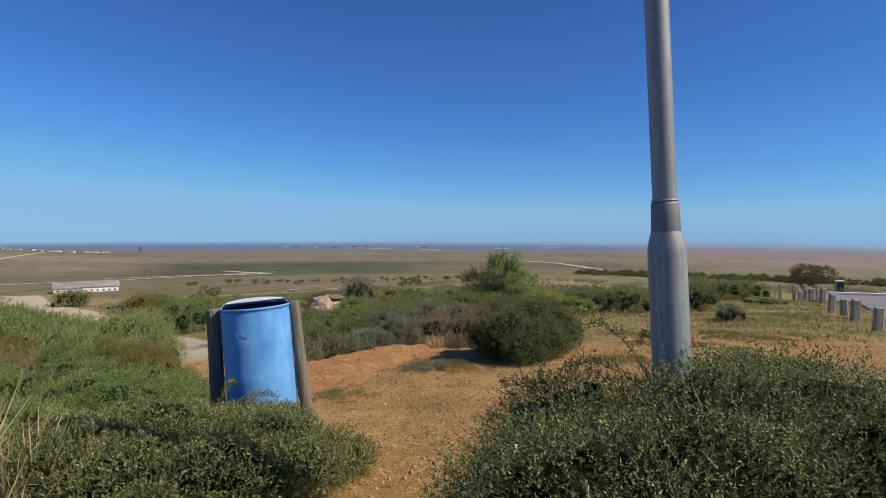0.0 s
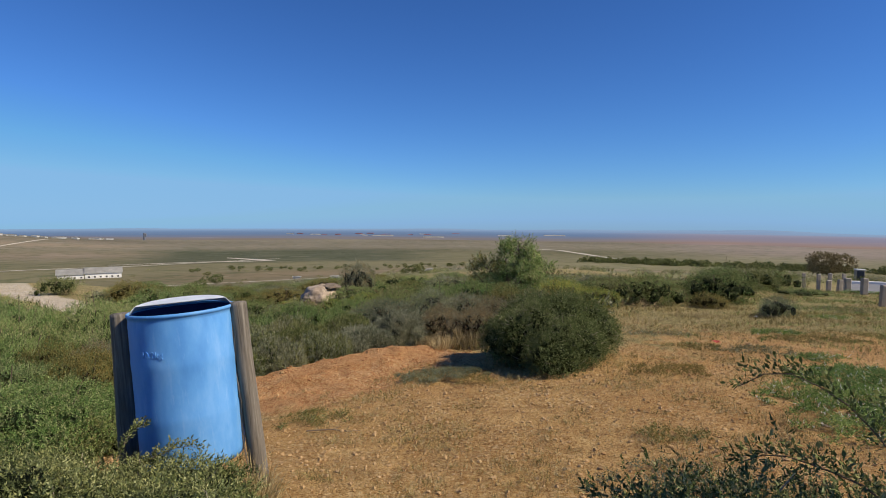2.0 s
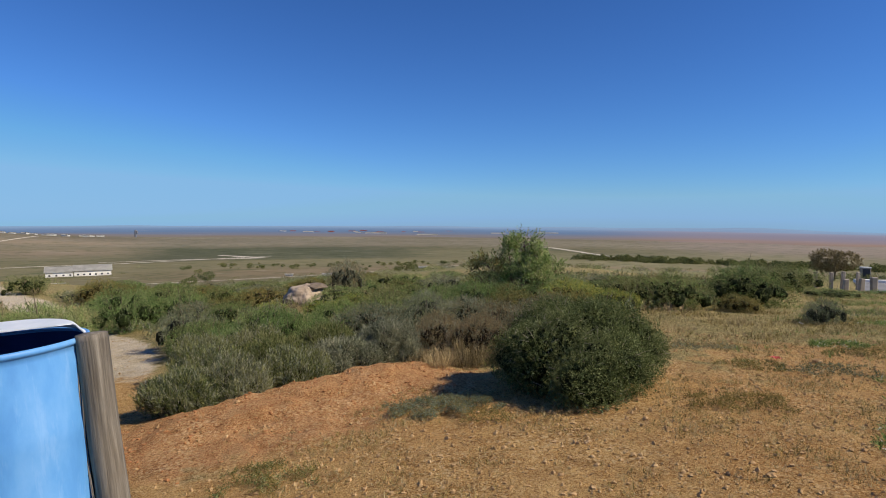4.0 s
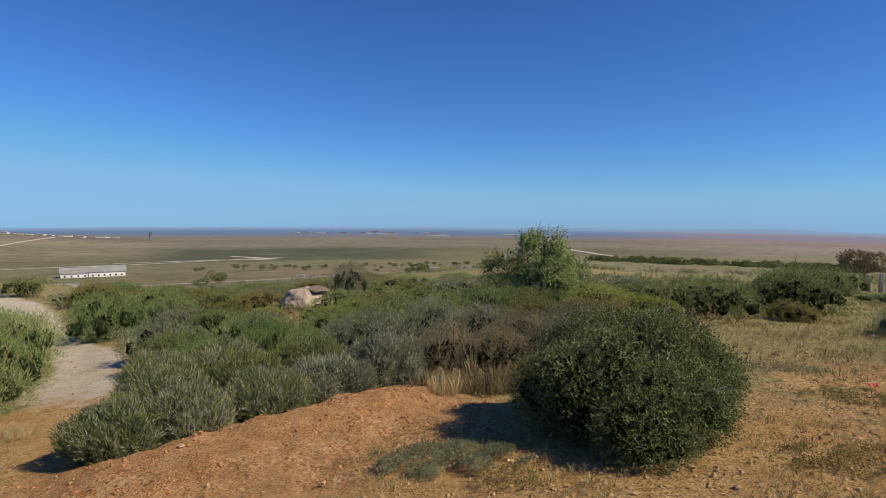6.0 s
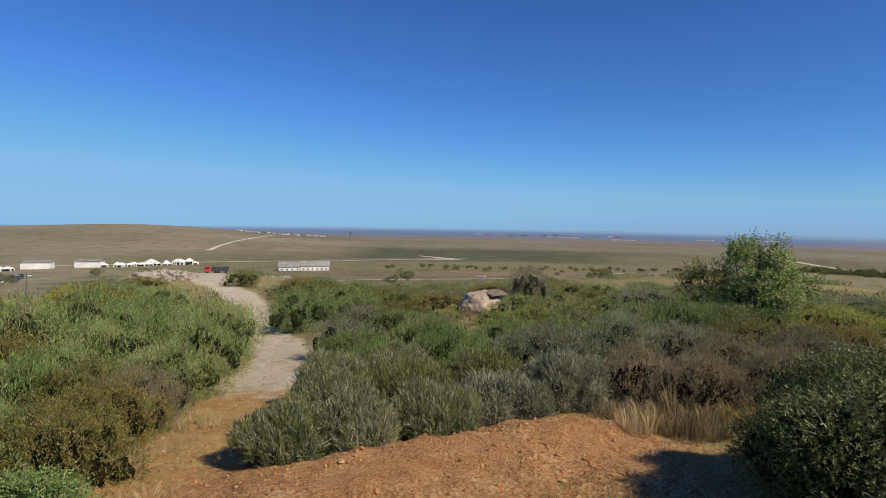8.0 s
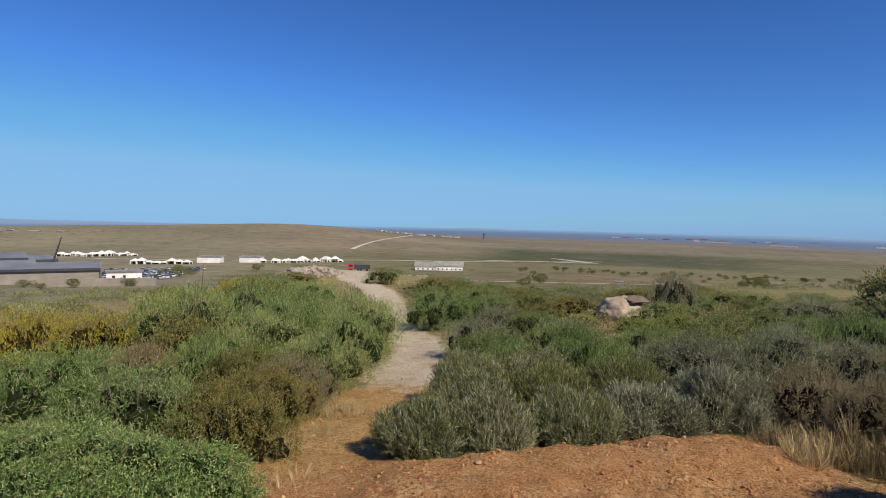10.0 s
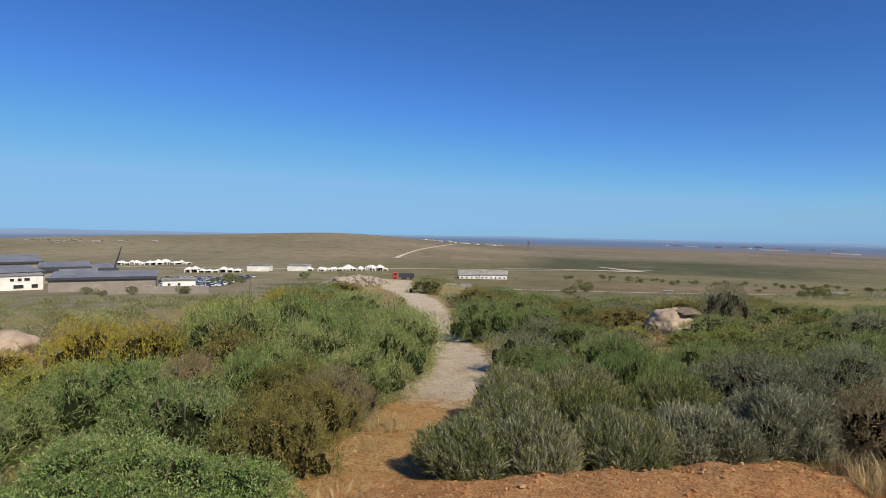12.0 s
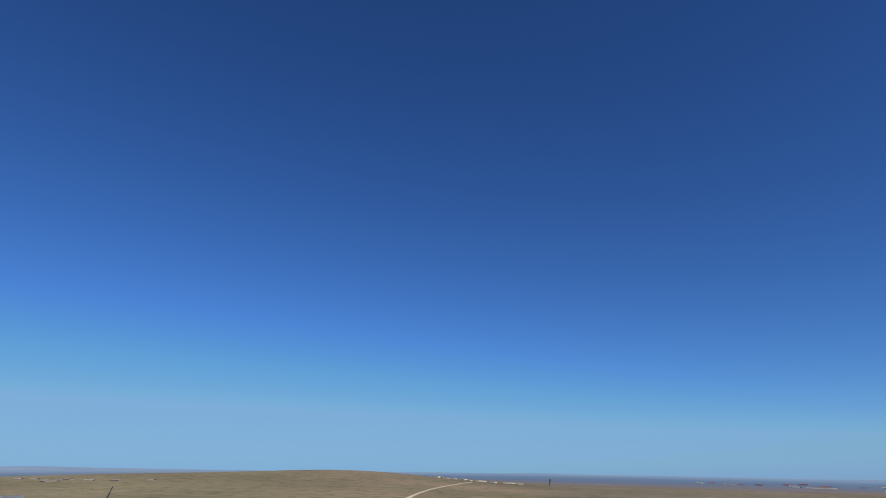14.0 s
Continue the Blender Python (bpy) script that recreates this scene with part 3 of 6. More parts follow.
def sprig_spike(rng, leaves=6, length=0.42, width=0.15, angle=50):
    """Pointed leaves set round a stem of length one."""
    v, f = [], []
    for i in range(leaves):
        t, a = 0.1 + 0.85 * i / (leaves - 1), i * 2.4 + rng.uniform(-0.5, 0.5)
        up = radians(90 - angle * (1 - 0.45 * t) + rng.uniform(-18, 18))
        d = np.array([math.cos(a) * math.cos(up), math.sin(a) * math.cos(up), math.sin(up)])
        s = np.array([-math.sin(a), math.cos(a), rng.uniform(-0.6, 0.6)])
        b = np.array([0, 0, t]) + d * 0.03
        l, w = length * rng.uniform(0.7, 1.25), width * rng.uniform(0.8, 1.2)
        v += [b + s * w * 0.5, b - s * w * 0.5, b + d * l]
        f.append([3 * i + k for k in range(3)])
    return np.array(v), np.array(f)


def sprig_leafy(rng, leaves=6):
    return sprig_spike(rng, leaves, 0.37, 0.17, 58)


def sprig_fine(rng, leaves=6):
    return sprig_spike(rng, leaves, 0.52, 0.10, 36)


def sprig_rush(rng, leaves=6):
    return sprig_spike(rng, leaves, 0.60, 0.078, 32)


def sprig_small(rng, leaves=12):
    return sprig_oval(rng, leaves, 0.36, 0.135, 50)


def sprig_needle(rng, leaves=14):
    return sprig_oval(rng, leaves, 0.42, 0.055 if leaves > 7 else 0.085, 38)


def sprig_blade(rng, leaves=8, spread=0.55):
    """Grass: narrow blades that fan out from the foot and droop."""
    v, f = [], []
    for i in range(leaves):
        a, out_by, l = rng.uniform(0, 6.28), rng.uniform(0.05, spread), rng.uniform(0.5, 1.1)
        w = rng.uniform(0.005, 0.010)
        out, side = np.array([math.cos(a), math.sin(a), 0]), np.array([-math.sin(a), math.cos(a), 0])
        b = out * rng.uniform(0, 0.12)
        m, tip = b + out * out_by * 0.35 * l + np.array([0, 0, 0.62 * l]), b + out * out_by * l + np.array([0, 0, l * (1 - 0.35 * out_by)])
        n = len(v)
        v += [b - side * w, b + side * w, m + side * w * 0.8, m - side * w * 0.8, tip, tip + side * 0.003]
        f += [[n, n + 1, n + 2, n + 3], [n + 3, n + 2, n + 5, n + 4]]
    return np.array(v), np.array(f)


def sprig_wisp(rng, leaves=8):
    """Short sparse growth: single thin blades leaning every way."""
    v, f = [], []
    for i in range(leaves):
        a, l, w = rng.uniform(0, 6.28), rng.uniform(0.5, 1.1), rng.uniform(0.018, 0.035)
        out, side = np.array([math.cos(a), math.sin(a), 0]), np.array([-math.sin(a), math.cos(a), 0])
        b = out * rng.uniform(0, 0.5)
        tip = b + out * rng.uniform(0.2, 0.9) * l + np.array([0, 0, rng.uniform(0.3, 0.9) * l])
        n = len(v)
        v += [b - side * w, b + side * w, tip]
        f.append([n, n + 1, n + 2])
    return np.array(v), np.array(f)


def scatter(templates, points, dirs, sizes, rng):
    """Copies of the sprigs, each turned so that its stem runs along dir, as vertices and quads."""
    vs, fs, base = [], [], 0
    pick = rng.integers(0, len(templates), len(points))
    for k, (tv, tf) in enumerate(templates):
        sel = np.where(pick == k)[0]
        if not len(sel):
            continue
        d = dirs[sel] / np.linalg.norm(dirs[sel], axis=1, keepdims=True)
        ref = np.where(np.abs(d[:, 2:3]) < 0.9, np.array([[0, 0, 1.0]]), np.array([[1.0, 0, 0]]))
        x = np.cross(ref, d)
        x /= np.linalg.norm(x, axis=1, keepdims=True)
        y = np.cross(d, x)
        spin = rng.uniform(0, 6.28, len(sel))
        c, s = np.cos(spin)[:, None], np.sin(spin)[:, None]
        m = np.stack([x * c + y * s, y * c - x * s, d], 2)
        v = np.einsum("nij,vj->nvi", m, tv) * sizes[sel][:, None, None] + points[sel][:, None, :]
        f = tf[None] + (np.arange(len(sel)) * len(tv))[:, None, None] + base
        vs.append(v.reshape(-1, 3))
        fs.append(f.reshape(-1, tf.shape[1]))
        base += len(sel) * len(tv)
    return np.concatenate(vs), np.concatenate(fs)


def quad_mesh(name, v, f, materials, index=None):
    me = bpy.data.meshes.new(name)
    me.vertices.add(len(v))
    me.vertices.foreach_set("co", np.asarray(v, np.float32).ravel())
    me.loops.add(f.size)
    me.loops.foreach_set("vertex_index", f.ravel().astype(np.int32))
    me.polygons.add(len(f))
    me.polygons.foreach_set("loop_start", np.arange(0, f.size, f.shape[1], dtype=np.int32))
    for m in materials:
        me.materials.append(m)
    if index is not None:
        me.polygons.foreach_set("material_index", index.astype(np.int32))
    me.update(calc_edges=True)
    return me


def lobes_of(rng, rx, ry, h, n, dome=0.5):
    """The lobes of a dome-like crown: centre and radii, overlapping, uneven."""
    out = [(np.array([0, 0, h * 0.36]), np.array([rx * 0.66, ry * 0.66, h * 0.5]))]
    for i in range(n):
        a = 2.4 * i + rng.uniform(-0.4, 0.4)
        k = math.sqrt((i + 0.5) / n) * rng.uniform(0.7, 0.95)
        s = rng.uniform(0.24, 0.4)
        hz = h * (0.68 - dome * k * k) * rng.uniform(0.7, 1.1)
        out.append((np.array([math.cos(a) * rx * k, math.sin(a) * ry * k, hz]), np.array([rx * s, ry * s, min(max(h - hz, 0.1 * h), h * rng.uniform(0.24, 0.4))])))
    return out


def crown_points(rng, lobes, count, low=0.02, sink=0.3):
    pts, nrm = [], []
    weight = np.array([r[0] * r[1] + r[0] * r[2] for _, r in lobes])
    while sum(map(len, pts)) < count:
        k = rng.choice(len(lobes), count, p=weight / weight.sum())
        d = rng.normal(size=(count, 3))
        d /= np.linalg.norm(d, axis=1, keepdims=True)
        c, r = np.array([l[0] for l in lobes])[k], np.array([l[1] for l in lobes])[k]
        p = c + d * r * (1 - sink * rng.uniform(0, 1, (count, 1)) ** 2 + 0.1 * rng.normal(size=(count, 1)))
        n = d / r
        n /= np.linalg.norm(n, axis=1, keepdims=True)
        ok = p[:, 2] > low
        for c2, r2 in lobes:
            ok &= (((p - c2) / r2) ** 2).sum(1) > 0.5
        pts.append(p[ok])
        nrm.append(n[ok])
    return np.concatenate(pts)[:count], np.concatenate(nrm)[:count]


def crown_core(lobes, seed, squeeze=0.74, detail=2):
    """The dense inside of a shrub, as lumps of twigs whose colour is darkened for shade."""
    bm = bmesh.new()
    for i, (c, r) in enumerate(lobes):
        made = lump(bm, c, r * squeeze, 0.3, seed + i, detail)
        for v in made:
            v.co.z = max(v.co.z, -0.05)
    return bm


def shrub(name, label, x, y, rx, ry, h, leaf, sprigs, size, style="oval", seed=1, upright=0.45, second=None, share=0.2, lobes=7, leaves=11,
          core=0.74, limbs=7, group="", category="shrub", sink=0.3, jut=0.3, lift=-0.04, bare=0, dome=0.5):
    """A shrub: woody stems, a dense inside, and thousands of leaves in sprigs over an uneven crown."""
    rng = np.random.default_rng(seed)
    ob = thing(name, pose(x, y, ground_z(x, y) + lift), label, category, group)
    crown = lobes_of(rng, rx, ry, h, lobes, dome)
    pts, nrm = crown_points(rng, crown, sprigs, sink=sink)
    dirs = nrm * 0.8 + np.array([0, 0, upright]) + rng.normal(size=pts.shape) * jut
    make = {"oval": sprig_oval, "needle": sprig_needle, "small": sprig_small, "leafy": sprig_leafy, "fine": sprig_fine, "rush": sprig_rush}[style]
    temps = [make(rng, leaves) for _ in range(4)]
    sizes = size * rng.uniform(0.6, 1.35, len(pts))
    v, f = scatter(temps, pts, dirs, sizes, rng)
    mats, index = [LEAF[leaf]], None
    if second:
        mats.append(LEAF[second])
        index = (np.repeat(rng.uniform(size=len(f) // leaves), leaves) < share).astype(int)[: len(f)]
    part("foliage", quad_mesh("foliage", v, f, mats, index), None, ob)
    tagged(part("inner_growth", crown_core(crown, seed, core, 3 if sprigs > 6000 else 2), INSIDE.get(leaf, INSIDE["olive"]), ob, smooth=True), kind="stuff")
    bm = bmesh.new()
    for i in range(limbs):
        c, r = crown[i % len(crown)]
        tip = Vector(c) + Vector(rng.normal(size=3)) * 0.12 * h + Vector((0, 0, r[2] * 0.8))
        foot = Vector((c[0] * 0.12, c[1] * 0.12, 0))
        mid = foot.lerp(tip, 0.5) + Vector((c[0] * 0.15, c[1] * 0.15, 0.04 * h))
        tube(bm, [foot, mid, tip], [0.022 * h + 0.004, 0.013 * h + 0.003, 0.003], 5)
    part("woody_base", bm, TWIG, ob)
    if bare:
        bm = bmesh.new()
        pick = rng.choice(len(pts), bare)
        for i in pick:
            p, d = Vector(pts[i]), Vector(dirs[i]).normalized()
            l = size * rng.uniform(1.0, 2.4)
            side = Vector(rng.normal(size=3)) * l * 0.25
            tube(bm, [p - d * l * 0.4, p + d * l * 0.2 + side * 0.4, p + d * l * 0.6 + side], [0.0022, 0.0018, 0.0009], 4)
        tagged(part("dead_wood", bm, PALE_TWIG, ob, "pale dry leafless twigs"), kind="stuff")
    return ob


def mat(x, y, rx, ry, h, count, leaf, seed, name="grass_mat", label="low grey-green mat of creeping plants on sand", second=None, leaf_size=0.034):
    """A low creeping plant: small leafy sprigs that lie close to the ground."""
    rng = np.random.default_rng(seed)
    ob = thing(name, pose(x, y, ground_z(x, y)), label, "ground plant", "mats on the sand")
    a, r = rng.uniform(0, 6.283, count), np.sqrt(rng.uniform(0, 1, count))
    px, py = r * np.cos(a) * rx, r * np.sin(a) * ry
    ok = np.array([noise.noise((u * 5 + seed, w * 5, 0)) for u, w in zip(px, py)]) > r * 0.5 - 0.35
    px, py, r = px[ok], py[ok], r[ok]
    pz = height(x + px, y + py) - ground_z(x, y) + h * 0.62 * rng.uniform(0, 1, len(px)) * (1 - 0.75 * r * r)
    dirs = np.stack([rng.normal(size=len(px)), rng.normal(size=len(px)), rng.uniform(0.2, 1.3, len(px))], 1)
    v, f = scatter([sprig_small(rng, 8) for _ in range(4)], np.stack([px, py, pz], 1), dirs, rng.uniform(0.65, 1.35, len(px)) * leaf_size, rng)
    mats, index = [LEAF[leaf]], None
    if second:
        mats.append(LEAF[second])
        index = (np.repeat(rng.uniform(size=len(f) // 8), 8) < (0.06 if second == "white" else 0.3)).astype(int)
    part("creeping_growth", quad_mesh("creeping_growth", v, f, mats, index), None, ob)
    return ob


def tuft(name, label, x, y, rx, ry, h, count, leaf="straw", seed=1, category="grass tuft", group="", blades=14, spread=0.6):
    """A tuft or mat of grass blades."""
    rng = np.random.default_rng(seed)
    ob = thing(name, pose(x, y, ground_z(x, y)), label, category, group)
    a, r = rng.uniform(0, 6.283, count), np.sqrt(rng.uniform(0, 1, count))
    px, py = r * np.cos(a) * rx, r * np.sin(a) * ry
    pz = height(x + px, y + py) - ground_z(x, y) - 0.01
    pts = np.stack([px, py, pz], 1)
    dirs = np.stack([px / rx * 0.3, py / ry * 0.3, np.ones(count)], 1) + rng.normal(size=(count, 3)) * 0.2
    sizes = h * (1.1 - 0.5 * r) * rng.uniform(0.5, 1.2, count)
    v, f = scatter([sprig_blade(rng, blades, spread) for _ in range(4)], pts, dirs, sizes, rng)
    part("sward", quad_mesh("sward", v, f, [LEAF[leaf]]), None, ob)
    return ob


# ---- the bin between its posts ----
def lean(x, y, z, side, back=0.0):
    """A pose at the foot of an upright thing that leans to the left by so many degrees."""
    return pose(x, y, z, back, -side, 0)


def build_drum():
    r, h = 0.299, 0.93
    ob = thing("plastic_drum", lean(-1.162, 3.93, -0.085, 4.5), "blue plastic drum litter bin with half its lid cut away", "drum")
    bm = bmesh.new()
    outer = [(r - 0.05, 0.0), (r - 0.012, 0.006), (r - 0.003, 0.03), (r, 0.06), (r, 0.27), (r + 0.0022, 0.295), (r + 0.0022, 0.33), (r, 0.35),
             (r, 0.59), (r + 0.0022, 0.61), (r + 0.0022, 0.65), (r, 0.67), (r - 0.001, 0.86), (r - 0.004, 0.885), (r - 0.003, 0.908),
             (r + 0.004, 0.911), (r + 0.006, 0.918), (r + 0.004, 0.926), (r - 0.001, h), (r - 0.008, h - 0.003), (r - 0.009, 0.915)]
    lathe(bm, outer, 72)
    body = part("body", bm, DRUM, ob, smooth=True)
    # inner wall in a darker blue, which paints in the shade of the interior
    bm = bmesh.new()
    lathe(bm, [(r - 0.0095, 0.916), (r - 0.012, 0.6), (r - 0.013, 0.02), (0.01, 0.015)], 48)
    part("inner_wall", bm, DRUM_SHADE, ob, "grimy dark inside of the drum", smooth=True)
    # the lid: a raised disc with its front cut off along a chord
    bm = bmesh.new()
    rings = []
    for k in (1.0, 0.975, 0.93, 0.89, 0.86, 0.6, 0.3, 0.02):
        rise = 0.040 * float(smooth01((1 - k) / 0.14))
        ring = []
        for a in np.linspace(0, math.pi, 44):
            x, y = math.cos(a) * (r - 0.006) * k, math.sin(a) * (r - 0.006) * k
            ring.append(bm.verts.new((x, max(y, 0.035), h - 0.006 + rise + 0.05 * max(0, y - 0.035))))
        rings.append(ring)
    for u, w in zip(rings, rings[1:]):
        for i in range(43):
            bm.faces.new((u[i], u[i + 1], w[i + 1], w[i]))
    bmesh.ops.dissolve_degenerate(bm, dist=1e-5, edges=bm.edges[:])
    bmesh.ops.remove_doubles(bm, verts=bm.verts[:], dist=1e-5)
    bmesh.ops.solidify(bm, geom=bm.faces[:], thickness=0.004)
    lid = part("lid", bm, LID, ob, "pale sun-bleached half of the drum's lid")
    lid.rotation_euler = (0, 0, radians(27))
    # moulded weight mark
    text = bpy.data.curves.new("mark", "FONT")
    text.body, text.size, text.extrude = "10.2kg", 0.052, 0.002
    holder = bpy.data.objects.new("mark", text)
    scene.collection.objects.link(holder)
    bpy.context.view_layer.update()
    me = bpy.data.meshes.new_from_object(holder.evaluated_get(bpy.context.evaluated_depsgraph_get()))
    bpy.data.objects.remove(holder)
    for v in me.vertices:
        a = radians(-110) + v.co.x / r
        k = r + 0.001 + v.co.z
        v.co = Vector((math.cos(a) * k, math.sin(a) * k, 0.688 + v.co.y))
    me.materials.clear()
    me.materials.append(DRUM)
    part("moulded_mark", me, None, ob, "raised moulded weight mark")


n = Nodes("bleached_lid")
LID = n.done(n.ramp(n.noise(n.local(), 9, 5), [(0.3, (0.60, 0.64, 0.68)), (0.7, (0.78, 0.80, 0.82))]), 0.5)
build_drum()


def build_post(x, y, top, foot, r, side, seed, label):
    """A round weathered post with a checked, uneven skin and a sawn top."""
    ob = thing("wooden_post", lean(x, y, foot, side), label, "post", "posts of the litter bin")
    bm = bmesh.new()
    length = (top - foot)
    prof = [(r * 0.985, 0), (r, 0.15)] + [(r * (1 - 0.06 * k), length * k) for k in np.linspace(0.2, 0.985, 9)] + [(r * 0.9, length), (r * 0.3, length + 0.004)]
    rings = lathe(bm, prof, 22, True)
    for ring in rings:
        for i, v in enumerate(ring):
            a = 6.283 * i / len(ring)
            k = 1 + 0.05 * noise.noise((math.cos(a) * 2 + seed, math.sin(a) * 2, v.co.z * 1.2)) - (0.05 if (i * 7 + seed) % 11 == 0 else 0)
            v.co.x, v.co.y = v.co.x * k + 0.012 * math.sin(v.co.z * 3 + seed), v.co.y * k
    part("shaft", bm, WOOD, ob, smooth=True)
    return ob


build_post(-0.768, 4.0, 0.880, -0.48, 0.056, 5.5, 1, "weathered grey wooden post wired to the drum in the sun")
build_post(-1.545, 3.93, 0.80, -0.50, 0.066, 4.0, 4, "weathered grey wooden post on the drum's shaded side")


def build_wire():
    ob = thing("fence_wire", lean(-0.778, 4.0, -0.48, 5.5), "twisted strands of rusty wire hanging down a post", "wire")
    for k in range(2):
        bm = bmesh.new()
        pts = [Vector((-0.030 - 0.006 * k + 0.006 * math.sin(i * 1.3 + k), -0.046 + 0.004 * math.cos(i * 1.7 + k), 1.26 - i * (0.085 + 0.006 * k))) for i in range(12)]
        pts += [pts[-1] + Vector((0.03 + 0.02 * k, -0.03, -0.05)), pts[-1] + Vector((0.01, -0.05, -0.13))]
        tube(bm, pts, [0.0022] * 14, 5)
        part("strand", bm, WIRE, ob)


build_wire()


# ---- the lamp pole ----
def build_pole():
    ob = thing("steel_pole", lean(1.785, 1.80, -0.35, 3.35), "tall galvanised steel pole with a stepped collar", "pole")
    z0 = 0.33
    bm = bmesh.new()
    lathe(bm, [(0.091, 0), (0.090, z0 + 1.44), (0.087, z0 + 1.475), (0.069, z0 + 1.545)], 40)
    part("lower_tube", bm, GALV, ob, smooth=True)
    bm = bmesh.new()
    lathe(bm, [(0.070, z0 + 1.54), (0.067, z0 + 1.60), (0.065, z0 + 1.672), (0.062, z0 + 1.682), (0.054, z0 + 1.684)], 40)
    part("collar", bm, STEEL_BAND, ob, "dark band where the tube narrows", smooth=True)
    bm = bmesh.new()
    lathe(bm, [(0.057, z0 + 1.676), (0.057, z0 + 1.69), (0.056, z0 + 3.0), (0.050, z0 + 6.5), (0.046, z0 + 8.5), (0.02, z0 + 8.52)], 40, True)
    part("upper_tube", bm, GALV, ob, smooth=True)
    bm = bmesh.new()
    lathe(bm, [(0.058, z0 + 1.684), (0.063, z0 + 1.687), (0.063, z0 + 1.692), (0.058, z0 + 1.696)], 40)
    part("weld_bead", bm, GALV, ob, "bright weld bead", smooth=True)


build_pole()

# ---- shrubs nearest the walk ----
shrub("saltbush", "sprawling grey-green saltbush grown round the foot of the steel pole", 2.02, 1.32, 1.52, 1.12, 1.1, "dark", 66000, 0.036, "leafy", 11, 0.35, "green", 0.3, 30, 6, bare=420, jut=0.6, core=0.64, dome=0.36, sink=0.25)
shrub("saltbush", "low dense grey-green saltbush in front of the blue drum", -1.30, 2.75, 1.22, 0.88, 0.60, "dark", 36000, 0.044, "leafy", 12, 0.35, "green", 0.3, 18, 6, bare=260, jut=0.7, core=0.66, sink=0.5)
shrub("saltbush", "low green saltbush spreading beside the path", -3.3, 2.4, 1.5, 1.3, 0.72, "dark", 20000, 0.055, "leafy", 13, 0.35, "bright", 0.4, 18, 6, jut=0.7, core=0.66, sink=0.5)
shrub("round_bush", "dense rounded dark green bush on the bare sand", 1.50, 7.92, 0.84, 0.74, 0.90, "dark", 34000, 0.042, "leafy", 14, 0.4, "green", 0.18, 24, 6, jut=0.75, bare=420, core=0.66, sink=0.5)
shrub("leafy_bush", "broad bright green leafy bush beside the path", -3.5, 5.5, 1.0, 0.95, 0.62, "bright", 24000, 0.047, "leafy", 15, 0.4, "green", 0.35, 18, 6, jut=0.7, core=0.66, sink=0.5)
shrub("leafy_bush", "low blue-green leafy bush beside the path", -2.75, 5.45, 0.5, 0.5, 0.36, "dark", 9000, 0.044, "leafy", 16, 0.4, "bright", 0.25, 9, 6, jut=0.7, core=0.66, sink=0.5)

# ---- grey heath on the bank ----
HEATH = [(-2.62, 7.78, 0.36, 0.36, 0.46), (-2.28, 8.2, 0.42, 0.38, 0.5), (-2.75, 8.6, 0.42, 0.42, 0.6), (-1.75, 8.72, 0.42, 0.38, 0.46), (-2.2, 9.15, 0.5, 0.45, 0.62),
         (-1.3, 9.3, 0.42, 0.38, 0.5), (-3.15, 9.3, 0.42, 0.45, 0.62), (-1.65, 9.75, 0.5, 0.45, 0.62), (-2.7, 9.95, 0.5, 0.45, 0.62), (-0.85, 9.85, 0.45, 0.4, 0.6)]
for i, (x, y, rx, ry, h) in enumerate(HEATH):
    shrub("heath_bush", "grey-green heath bush with upright stems along the red bank", x, y, rx, ry, h, ("dark", "grey", "dark", "dark")[i % 4], 7200, 0.068, "rush", 20 + i, 1.3, ("grey", "dark", "grey")[i % 3], 0.4, 14, 6, group="heath on the bank", bare=220, sink=0.7, core=0.5, jut=0.6)


# ---- scrub on both sides of the path ----
def template(key, seed, leaf, second, share, style, sprigs, size, h=0.8, upright=0.8, leaves=10, bare=0):
    label = SCRUB[key]
    ob = shrub(key, label, 0, 0, 0.8, 0.8, h, leaf, sprigs, size, style, seed, upright, second, share, 17, leaves, bare=bare, lift=-0.05, core=0.42, jut=0.75, sink=0.65)
    return ob


SCRUB = {
    "green_bush": "bushy bright green heath shrub in the hillside scrub",
    "dark_bush": "dark green leafy shrub in the hillside scrub",
    "grey_bush": "grey-green twiggy shrub in the hillside scrub",
    "olive_bush": "olive-brown half-dry shrub in the hillside scrub",
    "brown_bush": "dry brown leafless-looking shrub behind the grass",
    "yellow_bush": "shrub covered in small yellow flowers",
    "rush_bush": "clump of upright bright green rush-like stems",
    "lime_bush": "low yellow-green leafy shrub in the scrub",
}
